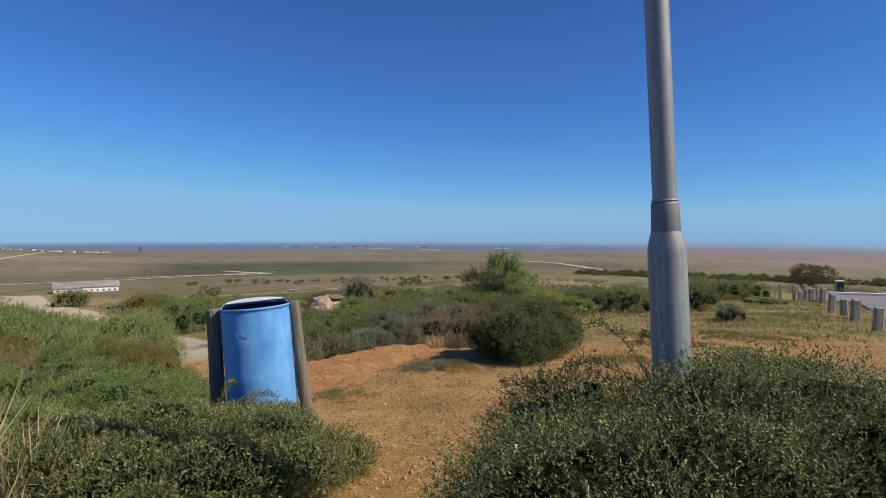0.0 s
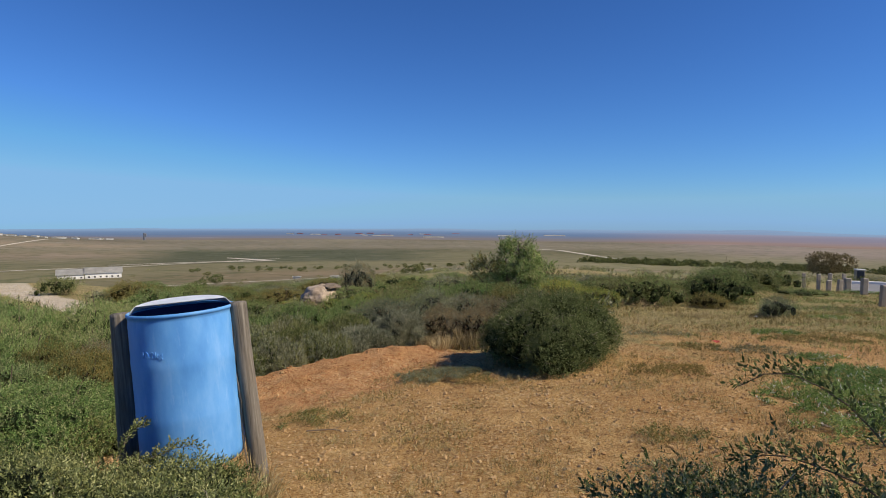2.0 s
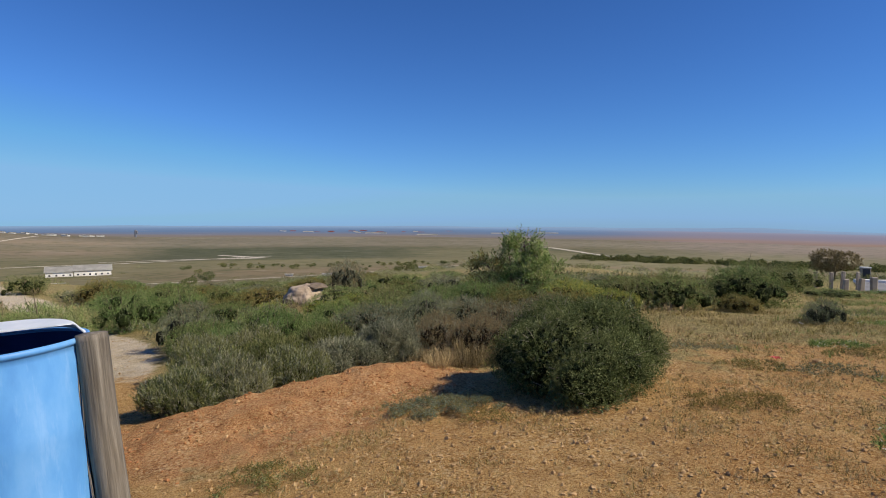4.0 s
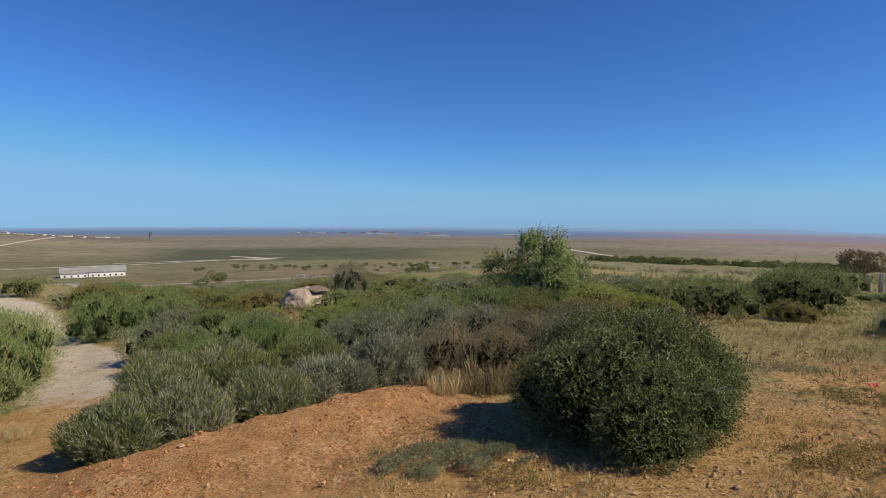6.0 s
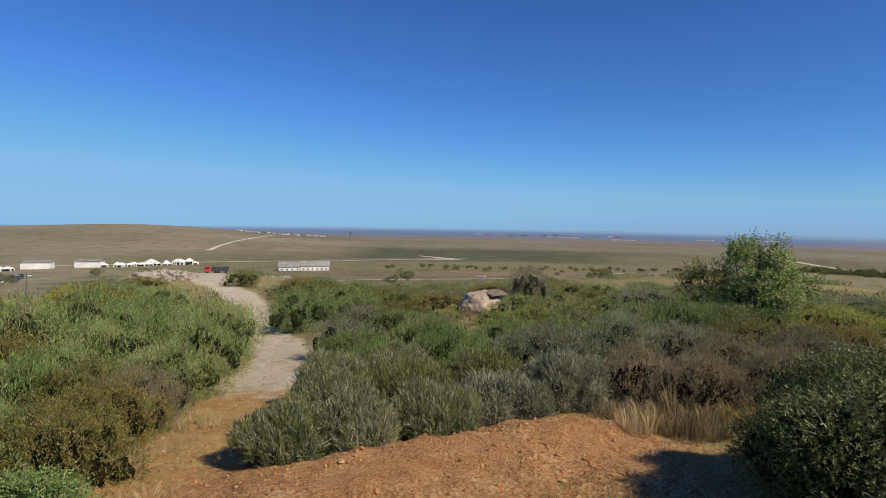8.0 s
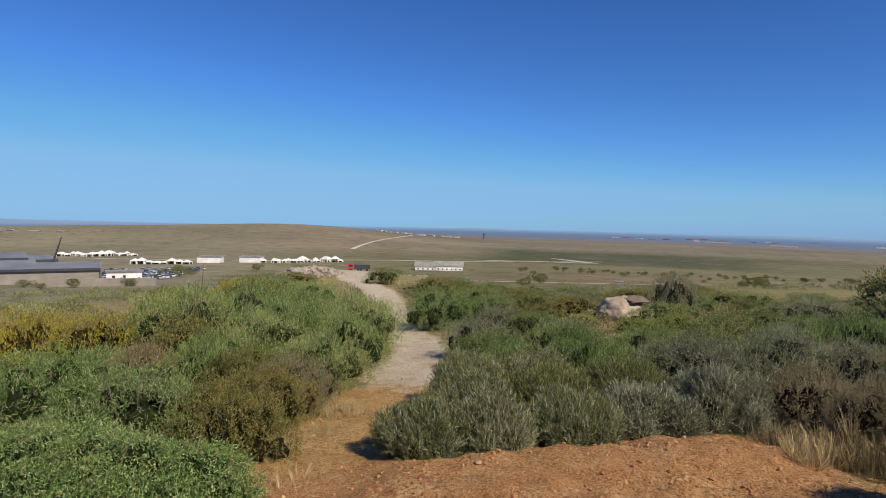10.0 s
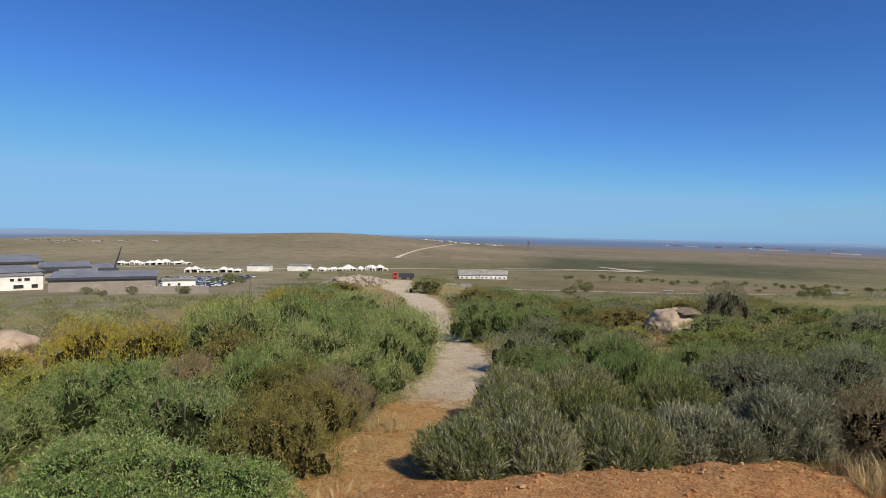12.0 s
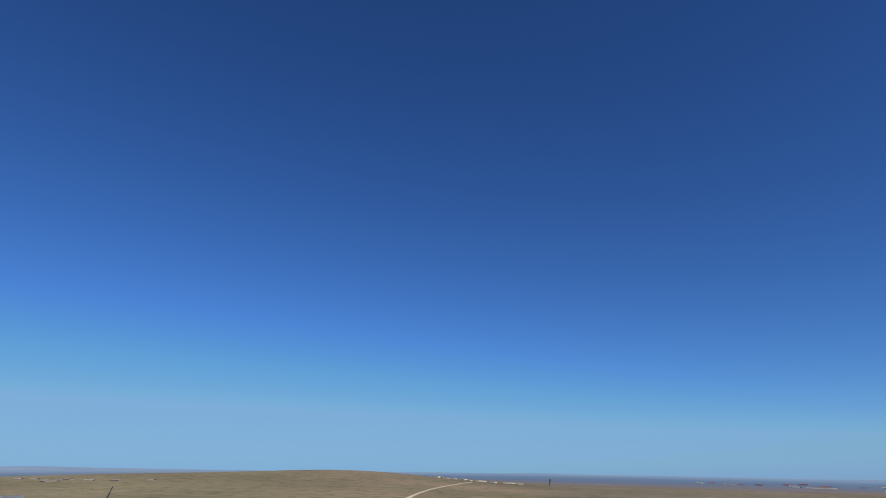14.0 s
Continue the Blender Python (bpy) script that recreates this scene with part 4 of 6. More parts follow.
def patterns(near):
    """Each kind of scrub as a fine pattern for close by and a plainer one for further off."""
    k, size, lv = (5600, 0.060, 6) if near else (3000, 0.066, 6)
    s0 = 30 if near else 60
    def one(key, seed, leaf, second, share, style, upright=0.55, bare=0):
        return template(key, s0 + seed, leaf, second, share, style, k, size, upright=upright, leaves=lv, bare=bare if near else bare // 3)
    return {
        "green_bush": [one("green_bush", 1, "green", "bright", 0.4, "fine", 0.8), one("green_bush", 2, "bright", "green", 0.4, "fine", 0.8)],
        "dark_bush": [one("dark_bush", 3, "dark", "green", 0.3, "leafy"), one("dark_bush", 4, "dark", "bright", 0.25, "leafy")],
        "grey_bush": [one("grey_bush", 5, "grey", "green", 0.25, "fine", 0.7, 60), one("grey_bush", 6, "grey", "brown", 0.3, "fine", 0.7, 60)],
        "olive_bush": [one("olive_bush", 7, "olive", "dark", 0.35, "leafy")],
        "brown_bush": [one("brown_bush", 8, "brown", "grey", 0.3, "fine", 0.7, 120)],
        "rush_bush": [one("rush_bush", 10, "bright", "green", 0.3, "rush", 1.6), one("rush_bush", 11, "bright", "dark", 0.35, "rush", 1.6)],
        "lime_bush": [one("lime_bush", 12, "lime", "bright", 0.35, "leafy")],
        "yellow_bush": [one("yellow_bush", 9, "olive", "yellow", 0.5, "leafy", 0.8, 220)],
    }


NEAR, FAR = patterns(True), patterns(False)
used = {}


def plant(key, x, y, r, h, seed=0, squash=1.0):
    """A shrub of the scrub at its place; the first of each kind is the pattern itself."""
    kinds = (NEAR if math.hypot(x, y - 4) < 9.0 else FAR)[key]
    base = kinds[seed % len(kinds)]
    left = x < float(np.interp(y, [4, 9.6, 16.6, 29], [-2, -4.65, -10.3, -25.2]))
    for _ in range(40):                       # keep the path open
        if float(along_path(x, y)) > r * (0.6 if left else 0.15):
            break
        x += -0.06 if left else 0.06
    m = pose(x, y, ground_z(x, y) - 0.05, 0, 0, (seed * 67) % 360) @ Matrix.Diagonal((r / 0.8, r / 0.8 * squash, h / 0.8, 1))
    if base.name in used:
        ob = copy_thing(base, m)
        ob.matrix_basis = m
    else:
        used[base.name] = 1
        base.matrix_basis = m
        ob = base
    ob["group"] = "hillside scrub"
    PLACED.append((x, y, r))
    return ob


PLACED = []
LEFT_NEAR = [
    ("olive_bush", -3.55, 6.95, 0.55, 0.71), ("olive_bush", -4.1, 7.75, 0.5, 0.68), ("green_bush", -4.9, 6.6, 0.85, 0.8), ("brown_bush", -4.75, 8.3, 0.5, 0.68),
    ("green_bush", -5.3, 9.2, 0.7, 0.8), ("green_bush", -6.7, 6.6, 0.85, 0.85), ("yellow_bush", -10.9, 7.8, 0.75, 1.14), ("yellow_bush", -9.9, 8.4, 0.7, 1.08),
    ("yellow_bush", -12.6, 6.9, 0.5, 0.63), ("green_bush", -7.9, 7.6, 0.85, 0.63), ("green_bush", -6.3, 5.3, 0.75, 0.74), ("brown_bush", -6.9, 7.6, 0.55, 0.8),
    ("rush_bush", -6.2, 8.3, 0.8, 0.91), ("green_bush", -6.35, 10.6, 0.7, 1.03), ("green_bush", -7.6, 9.8, 0.8, 1.03), ("olive_bush", -5.6, 8.2, 0.6, 0.74),
    ("dark_bush", -8.2, 5.0, 0.9, 0.78), ("green_bush", -5.0, 4.3, 0.9, 0.75), ("green_bush", -6.8, 3.6, 1.0, 0.75), ("lime_bush", -8.6, 6.6, 0.8, 0.68),
]
LEFT_FAR = [
    ("green_bush", -7.4, 12.0, 0.9, 1.14), ("green_bush", -8.8, 13.2, 0.95, 1.03), ("green_bush", -8.9, 9.5, 1.0, 1.48), ("green_bush", -9.9, 11.4, 1.0, 1.48),
    ("rush_bush", -8.4, 11.0, 0.8, 1.14), ("lime_bush", -10.7, 10.4, 1.1, 1.48), ("olive_bush", -8.0, 8.9, 0.8, 1.03), ("dark_bush", -10.9, 13.2, 1.0, 1.05),
    ("green_bush", -11.2, 14.8, 0.95, 0.85), ("green_bush", -13.2, 15.6, 1.1, 0.97), ("lime_bush", -12.6, 13.4, 1.0, 1.14), ("green_bush", -15.6, 17.7, 1.2, 1.08),
    ("olive_bush", -15.2, 15.6, 1.2, 1.25), ("green_bush", -18.6, 18.8, 1.3, 1.03), ("grey_bush", -21.2, 20.2, 1.3, 1.03), ("dark_bush", -23.6, 22.2, 1.3, 0.91),
    ("yellow_bush", -17.8, 16.6, 1.2, 1.2), ("olive_bush", -24.4, 24.6, 1.1, 0.68), ("green_bush", -3.9, 4.1, 0.75, 0.68), ("grey_bush", -12.1, 9.6, 0.85, 0.8),
]
RIGHT_NEAR = [
    ("grey_bush", -4.85, 12.2, 0.7, 0.78), ("dark_bush", -4.2, 11.4, 0.6, 0.65), ("rush_bush", -3.5, 10.8, 0.55, 0.62), ("rush_bush", -2.7, 11.3, 0.6, 0.67),
    ("rush_bush", -1.9, 10.7, 0.5, 0.62), ("rush_bush", -3.5, 12.5, 0.65, 0.71), ("rush_bush", -2.2, 12.5, 0.65, 0.73), ("grey_bush", -1.1, 10.9, 0.72, 0.73),
    ("grey_bush", -0.5, 11.7, 0.65, 0.77), ("dark_bush", -1.3, 12.4, 0.6, 0.73), ("rush_bush", -0.4, 13.2, 0.65, 0.81), ("rush_bush", 0.35, 13.3, 0.6, 0.83),
    ("brown_bush", -0.1, 10.2, 0.5, 0.62), ("brown_bush", 0.45, 9.95, 0.5, 0.58), ("brown_bush", 1.1, 10.15, 0.5, 0.63), ("brown_bush", 0.75, 10.8, 0.55, 0.63), ("brown_bush", 1.5, 11.1, 0.6, 0.67), ("grey_bush", 0.3, 11.8, 0.6, 0.65),
    ("olive_bush", 1.1, 12.2, 0.75, 0.69), ("olive_bush", 2.1, 12.4, 0.65, 0.59), ("lime_bush", 2.3, 13.9, 0.75, 0.71), ("lime_bush", 3.0, 13.5, 0.55, 0.54),
]
RIGHT_FAR = [
    ("dark_bush", -20.2, 26.9, 0.95, 0.94), ("olive_bush", -14.2, 23.5, 1.25, 0.99), ("olive_bush", -12.2, 21.9, 1.0, 0.88), ("green_bush", -8.25, 15.6, 0.95, 1.12),
    ("rush_bush", -7.2, 16.3, 0.8, 0.9), ("dark_bush", -9.8, 20.4, 0.8, 0.94), ("dark_bush", -8.4, 18.6, 0.8, 0.78), ("grey_bush", -4.2, 21.6, 0.7, 1.35),
    ("lime_bush", -2.9, 17.0, 0.6, 0.49), ("lime_bush", -3.7, 16.7, 0.45, 0.39), ("lime_bush", -5.2, 17.3, 0.5, 0.39),
    ("dark_bush", 4.4, 14.3, 0.85, 0.8), ("dark_bush", 3.7, 14.9, 0.7, 0.7), ("dark_bush", 6.4, 15.5, 0.95, 0.91), ("green_bush", 7.1, 17.2, 0.9, 0.96),
    ("dark_bush", 10.8, 22.0, 0.95, 0.88), ("grey_bush", 6.3, 12.3, 0.36, 0.49), ("olive_bush", 5.6, 13.9, 0.5, 0.4), ("dark_bush", 8.8, 19.6, 1.0, 0.88),
]
for i, (key, x, y, r, h) in enumerate(LEFT_NEAR + LEFT_FAR + RIGHT_NEAR + RIGHT_FAR):
    plant(key, x, y, r, h, i, 0.85 + 0.3 * ((i * 37) % 10) / 10)


def fill_scrub():
    """The rest of the scrub down the slope: close-set shrubs of even height, thinning out with distance."""
    rng = np.random.default_rng(77)
    kinds = ["dark_bush", "green_bush", "dark_bush", "olive_bush", "grey_bush", "rush_bush", "green_bush"]
    made = 0
    for _ in range(2600):
        y = rng.uniform(12.5, 30)
        x = rng.uniform(-18, 13)
        edge = float(np.interp(y, [9.6, 12.0, 14.4, 16.6, 20, 23.6, 29], [-4.0, -5.2, -6.7, -9.3, -12.4, -16.2, -23]))
        r = rng.uniform(0.55, 0.85) * (1 + 0.025 * (y - 12))
        if x < edge + r or (x > 2.9 and y < 15.5 + 0.35 * (x - 3)) or (x > 9.5 and y > 22):
            continue
        if abs(x + 0.36 * (y - 4) - 0.6) < 0.9 and 13.5 < y < 20.5:      # the open place round the boulder
            continue
        if any((x - a) ** 2 + (y - b) ** 2 < (0.72 * (r + c)) ** 2 for a, b, c in PLACED):
            continue
        h = rng.uniform(0.45, 0.72) * (1 if x < 3 else 0.85)
        plant(kinds[int(rng.integers(0, 7))], x, y, r, min(h, 1.06 - 0.094 * math.hypot(x - 0.3, y - 4.1) - ground_z(x, y)), made, rng.uniform(0.8, 1.2))
        made += 1
        if made > 78:
            break


fill_scrub()
for kinds in (NEAR, FAR):
    for base in [b for bs in kinds.values() for b in bs if b.name not in used]:
        for o in (*base.children_recursive, base):
            bpy.data.objects.remove(o)


# ---- arching shoots of the saltbush ----
def shoots(x, y, z, seed, starts):
    """Long leafy shoots that arch out of a bush."""
    rng = np.random.default_rng(seed)
    ob = thing("leafy_shoots", pose(x, y, z), "long arching leafy shoots of the saltbush beside the pole", "shoots")
    for (sx, sy, sz), (dx, dy, dz) in starts:
        pts = []
        for k in np.linspace(0, 1, 8):
            pts.append(np.array([sx + dx * k, sy + dy * k, sz + dz * math.sin(k * 2.2) + rng.uniform(-0.008, 0.008)]))
        bm = bmesh.new()
        tube(bm, pts, list(np.linspace(0.0032, 0.0012, 8)), 5)
        stem = part("shoot", bm, TWIG, ob)
        base, dirs = [], []
        for a, b in zip(pts, pts[1:]):
            for k in np.linspace(0, 1, 11, endpoint=False):
                base.append(a + (b - a) * k)
                dirs.append((b - a) / np.linalg.norm(b - a) * 0.6 + np.array([0, 0, 0.7]) + rng.normal(size=3) * 0.35)
        v, f = scatter([sprig_oval(rng, 5, 0.42, 0.17, 60) for _ in range(3)], np.array(base), np.array(dirs), rng.uniform(0.035, 0.055, len(base)), rng)
        part("leaves", quad_mesh("leaves", v, f, [LEAF["dark"]]), None, stem)


shoots(1.65, 1.92, 0.70, 3, [((0.03, 0, 0), (-0.34, 0.30, 0.30)), ((-0.02, 0.02, 0), (-0.36, 0.10, 0.12)), ((0.1, 0, 0), (-0.14, 0.12, 0.27)), ((-0.3, 0, -0.12), (-0.45, 0.15, 0.10))])
shoots(-1.2, 3.4, 0.06, 4, [((0, 0, 0), (0.28, 0.12, 0.10)), ((-0.15, 0.05, 0.02), (0.05, 0.2, 0.14)), ((0.25, 0.0, -0.08), (0.3, 0.12, 0.05))])


# ---- the small tree ----
def build_tree(x, y, h, spread, seed, label):
    """A many-stemmed small tree: a leafy crown that narrows to a ragged top, and a thin half-bare side."""
    rng = np.random.default_rng(seed)
    ob = thing("small_tree", pose(x, y, ground_z(x, y) - 0.05), label, "tree")
    stems = [((0.10, 0.05), 1.0, 0.05), ((-0.18, 0.1), 0.86, 0.04), ((0.36, -0.05), 0.78, 0.04), ((0.62, 0.1), 0.58, 0.03), ((-0.62, 0.0), 0.72, 0.022), ((-0.85, 0.05), 0.58, 0.018)]
    leafy, sparse = [], []
    for i, ((ex, ey), k, r) in enumerate(stems):
        bare = i >= 4
        top = Vector((ex * spread, ey * spread, h * k))
        mid = Vector((top.x * 0.55 + rng.normal() * 0.03, top.y * 0.5, h * k * 0.5))
        bm = bmesh.new()
        tube(bm, [Vector((ex * 0.08, ey * 0.08, -0.05)), mid * 0.5, mid, mid.lerp(top, 0.55) + Vector((0.02, 0.01, 0)), top], [r, r * 0.8, r * 0.6, r * 0.4, 0.004], 7)
        part("stem", bm, TWIG, ob, smooth=True)
        for j in range(9 if bare else 15):
            q = rng.uniform(0.4 if bare else 0.3, 0.97)
            foot = mid.lerp(top, (q - 0.5) * 2) if q > 0.5 else mid * (q * 2)
            a = j * 2.4 + i
            reach = (0.30 if bare else 0.44) * spread * (1.1 - 0.85 * q) * rng.uniform(0.6, 1.1) + 0.07
            tip = foot + Vector((math.cos(a) * reach, math.sin(a) * reach, reach * rng.uniform(0.35, 1.0)))
            bm = bmesh.new()
            tube(bm, [foot, foot.lerp(tip, 0.55) + Vector((0, 0, -0.02)), tip], [0.012, 0.008, 0.003], 5)
            part("limb", bm, TWIG, ob)
            for w in (0.55, 0.8, 1.0):
                (sparse if bare else leafy).append((foot.lerp(tip, w), (tip - foot).normalized()))
        (sparse if bare else leafy).append((top, Vector((0, 0, 1))))

    def leaves(ends, count, reach, mats, share, name):
        pts, dirs = [], []
        for p, d in ends:
            c = rng.normal(size=(count, 3)) * reach
            pts.append(np.array(p) + c)
            dirs.append(np.array(d)[None] * 0.5 + c / reach * 0.35 + np.array([0, 0, 0.35]) + rng.normal(size=c.shape) * 0.3)
        pts, dirs = np.concatenate(pts), np.concatenate(dirs)
        v, f = scatter([sprig_oval(rng, 7, 0.42, 0.20, 58) for _ in range(4)], pts, dirs, rng.uniform(0.06, 0.105, len(pts)), rng)
        part(name, quad_mesh(name, v, f, [LEAF[m] for m in mats], (np.repeat(rng.uniform(size=len(f) // 7), 7) < share).astype(int)), None, ob)
    leaves(leafy, 26, 0.062, ("bright", "green"), 0.35, "crown")
    leaves(sparse, 9, 0.06, ("olive", "green"), 0.5, "thin_crown")
    return ob


build_tree(1.24, 14.75, 1.62, 1.28, 3, "slender bright green tree standing above the scrub")

# ---- dry grass ----
rng = np.random.default_rng(66)
RIGHT_TUFTS = [(float(a), float(b), float(s) * 0.5, float(s) * 0.35, 0.04 + 0.07 * float(s), int(22 + 26 * s)) for a, b, s in zip(rng.uniform(2.9, 9.5, 34), rng.uniform(8.6, 14.5, 34), rng.uniform(0.4, 1.1, 34))]
STRAW = [(0.0, 9.1, 0.22, 0.2, 0.27, 70), (0.38, 9.15, 0.3, 0.2, 0.30, 80), (0.85, 9.45, 0.3, 0.2, 0.32, 60), (-0.3, 9.4, 0.22, 0.2, 0.24, 50), (0.25, 9.55, 0.4, 0.2, 0.34, 60),
         (-3.85, 7.75, 0.32, 0.4, 0.15, 80), (-4.3, 8.45, 0.3, 0.4, 0.17, 80), (-3.15, 6.8, 0.2, 0.35, 0.15, 45), (-2.2, 2.0, 0.35, 0.35, 1.0, 90),
         (3.2, 11.2, 0.6, 0.4, 0.16, 130), (4.6, 12.0, 0.8, 0.5, 0.16, 160), (-0.72, 3.75, 0.14, 0.16, 0.32, 45)] + RIGHT_TUFTS
for i, (x, y, rx, ry, h, n) in enumerate(STRAW):
    tuft("dry_grass", "tuft of tall straw-coloured dry grass", x, y, rx, ry, h, n, "brown" if i in (1, 3, 4) else "turf" if i == 2 or i > 11 and i % 3 else "straw", 70 + i, group="dry grass tufts")
MATS = [(0.05, 7.32, 0.55, 0.25, 0.22, 620), (-1.0, 5.85, 0.34, 0.3, 0.12, 150), (2.65, 7.1, 0.46, 0.3, 0.13, 260), (4.2, 8.4, 0.6, 0.3, 0.10, 220), (3.5, 8.6, 0.4, 0.25, 0.11, 140),
        (5.4, 9.4, 0.8, 0.35, 0.1, 240), (1.85, 4.15, 0.45, 0.3, 0.10, 160), (2.0, 5.0, 0.3, 0.2, 0.1, 80), (0.5, 7.0, 0.2, 0.2, 0.16, 60), (3.2, 9.7, 0.5, 0.3, 0.13, 150), (6.3, 10.0, 0.9, 0.4, 0.1, 200), (7.3, 12.6, 1.2, 0.5, 0.12, 220), (8.2, 13.8, 1.0, 0.6, 0.14, 240)]
for i, (x, y, rx, ry, h, n) in enumerate(MATS):
    mat(x, y, rx * 1.15, ry * 1.15, h * 0.75, n * 9, ("grey", "olive", "turf")[i % 3], 90 + i, second=("turf", "green", "olive")[i % 3])
for i, (x, y) in enumerate([(5.2, 10.0), (7.25, 12.2), (4.75, 7.9), (3.95, 5.95), (3.85, 5.1), (4.6, 6.8)]):
    mat(x, y, *((0.45, 0.25, 0.09, 700) if i < 3 else (0.85, 0.75, 0.11, 5200)), "bright", 120 + i, "flower_mat", "low green mat dotted with small white flowers", "white", 0.05)


def sparse_grass():
    """Short dry growth over the sand and thicker growth under the scrub."""
    rng = np.random.default_rng(8)
    n = 44000
    x, y = rng.uniform(-16, 12, n), rng.uniform(-3, 26, n)
    d = along_path(x, y)
    patch = np.array([noise.noise((a * 1.1, b * 1.1, 4)) for a, b in zip(x, y)])
    bare = np.exp(-(((x - 1.2) / 3.2) ** 4) - ((y - 5.0) / 4.0) ** 4)
    u, v = (x + 1.35) * 0.73 + (y - 8.1) * 0.68, -(x + 1.35) * 0.68 + (y - 8.1) * 0.73
    red = np.exp(-(u / 1.7) ** 4 - (v / 0.75) ** 4)
    thick = (1 - bare) * (d > 0.2) * (1 - red)
    keep = rng.uniform(size=n) < np.where(thick > 0.5, 0.5, np.where(patch > 0.06, 0.95, 0.22) * (d > -0.05) * (1 - 0.85 * red))
    x, y, thick = x[keep], y[keep], thick[keep]
    # stubble on the trodden sand, in drifts
    sx, sy = rng.uniform(-1.2, 4.2, 26000), rng.uniform(2.2, 8.2, 26000)
    drift = np.array([noise.noise((a * 1.6, b * 1.6, 7)) + 0.5 * noise.noise((a * 5, b * 5, 2)) for a, b in zip(sx, sy)])
    u, v = (sx + 1.35) * 0.73 + (sy - 8.1) * 0.68, -(sx + 1.35) * 0.68 + (sy - 8.1) * 0.73
    on = (rng.uniform(size=len(sx)) < smooth01(drift * 2.4 + 0.32)) & (np.exp(-(u / 1.7) ** 4 - (v / 0.75) ** 4) < 0.3)
    x, y, thick = np.r_[x, sx[on]], np.r_[y, sy[on]], np.r_[thick, 0 * sx[on]]
    # the dry slope by the parking place
    gx, gy = rng.uniform(3.0, 13.0, 24000), rng.uniform(8.2, 22, 24000)
    drift = np.array([noise.noise((a * 0.7, b * 1.1, 17)) + 0.4 * noise.noise((a * 3, b * 3, 2)) for a, b in zip(gx, gy)])
    on = rng.uniform(size=len(gx)) < smooth01(drift * 1.8 + 0.5) * (0.25 + 0.75 * smooth01((gy - 9.6) / 1.5))
    x, y, thick = np.r_[x, gx[on]], np.r_[y, gy[on]], np.r_[thick, 1 + 0 * gx[on]]
    pts = np.stack([x, y, height(x, y) + 0.005], 1)
    dirs = rng.normal(size=pts.shape) * 0.15 + np.array([0, 0, 1])
    size = np.where(thick > 0.5, rng.uniform(0.06, 0.13, len(x)), rng.uniform(0.03, 0.065, len(x)))
    v, f = scatter([sprig_wisp(rng, 7) for _ in range(5)], pts, dirs, size, rng)
    root = v[f[::7, 0]]
    lush = np.array([noise.noise((a * 0.45, b * 0.8, 31)) for a, b in root[:, :2]]) * 1.6 + 0.35 * smooth01((root[:, 0] - 4) / 4) > rng.uniform(0, 1, len(root))
    tone = np.repeat(np.where(lush & (root[:, 1] > 8.5), 2, (rng.uniform(size=len(root)) < 0.4).astype(int)), 7)
    ob = new("dry_turf", quad_mesh("dry_turf", v, f, [LEAF["turf"], LEAF["straw"], LEAF["bright"]], tone))
    return tagged(ob, "short dry grass sprouting from sandy ground", "grass", kind="stuff")


sparse_grass()


def undergrowth():
    """Low twiggy growth that fills the gaps between the shrubs."""
    rng = np.random.default_rng(18)
    n = 30000
    x, y = rng.uniform(-20, 12, n), rng.uniform(5, 27, n)
    d = along_path(x, y)
    u, v = (x + 1.35) * 0.73 + (y - 8.1) * 0.68, -(x + 1.35) * 0.68 + (y - 8.1) * 0.73
    left = x < np.interp(y, [4, 9.5, 17.8, 28], [-2, -4.5, -11.4, -24])
    ok = (d > 0.25) & (np.exp(-(u / 1.9) ** 4 - (v / 0.9) ** 4) < 0.05)
    ok &= np.where(left, x > -16 - 0.3 * y, (y > 9.7 - 0.62 * (x + 0.6) * (x < -0.6) + 0.9 * np.clip(x - 1.5, 0, 4)) & (x < 3.5 + 0.45 * (y - 11)))
    lump2 = np.array([noise.noise((a * 0.9, b * 0.9, 14)) for a, b in zip(x, y)])
    ok &= rng.uniform(size=n) < 0.35 + 1.2 * lump2
    x, y, lump2 = x[ok], y[ok], lump2[ok]
    k = rng.uniform(size=len(x))
    pts = np.stack([x, y, height(x, y) + (0.05 + 0.3 * np.clip(lump2, 0, 1)) * k], 1)
    dirs = rng.normal(size=pts.shape) * 0.45 + np.array([0, 0, 0.9])
    v, f = scatter([sprig_fine(rng, 8) for _ in range(3)] + [sprig_leafy(rng, 8) for _ in range(2)], pts, dirs, rng.uniform(0.10, 0.24, len(x)), rng)
    tone = np.array([noise.noise((a * 0.6, b * 0.6, 3)) for a, b in zip(v[f[:, 0], 0], v[f[:, 0], 1])]) * 2.2 + np.repeat(rng.uniform(size=len(f) // 8), 8)
    index = np.digitize(tone, [0.1, 0.5, 0.9])
    return tagged(new("undergrowth", quad_mesh("undergrowth", v, f, [LEAF["brown"], LEAF["dark"], LEAF["green"], LEAF["grey"]], index)), "low tangled growth between the shrubs", "undergrowth", kind="stuff")


undergrowth()


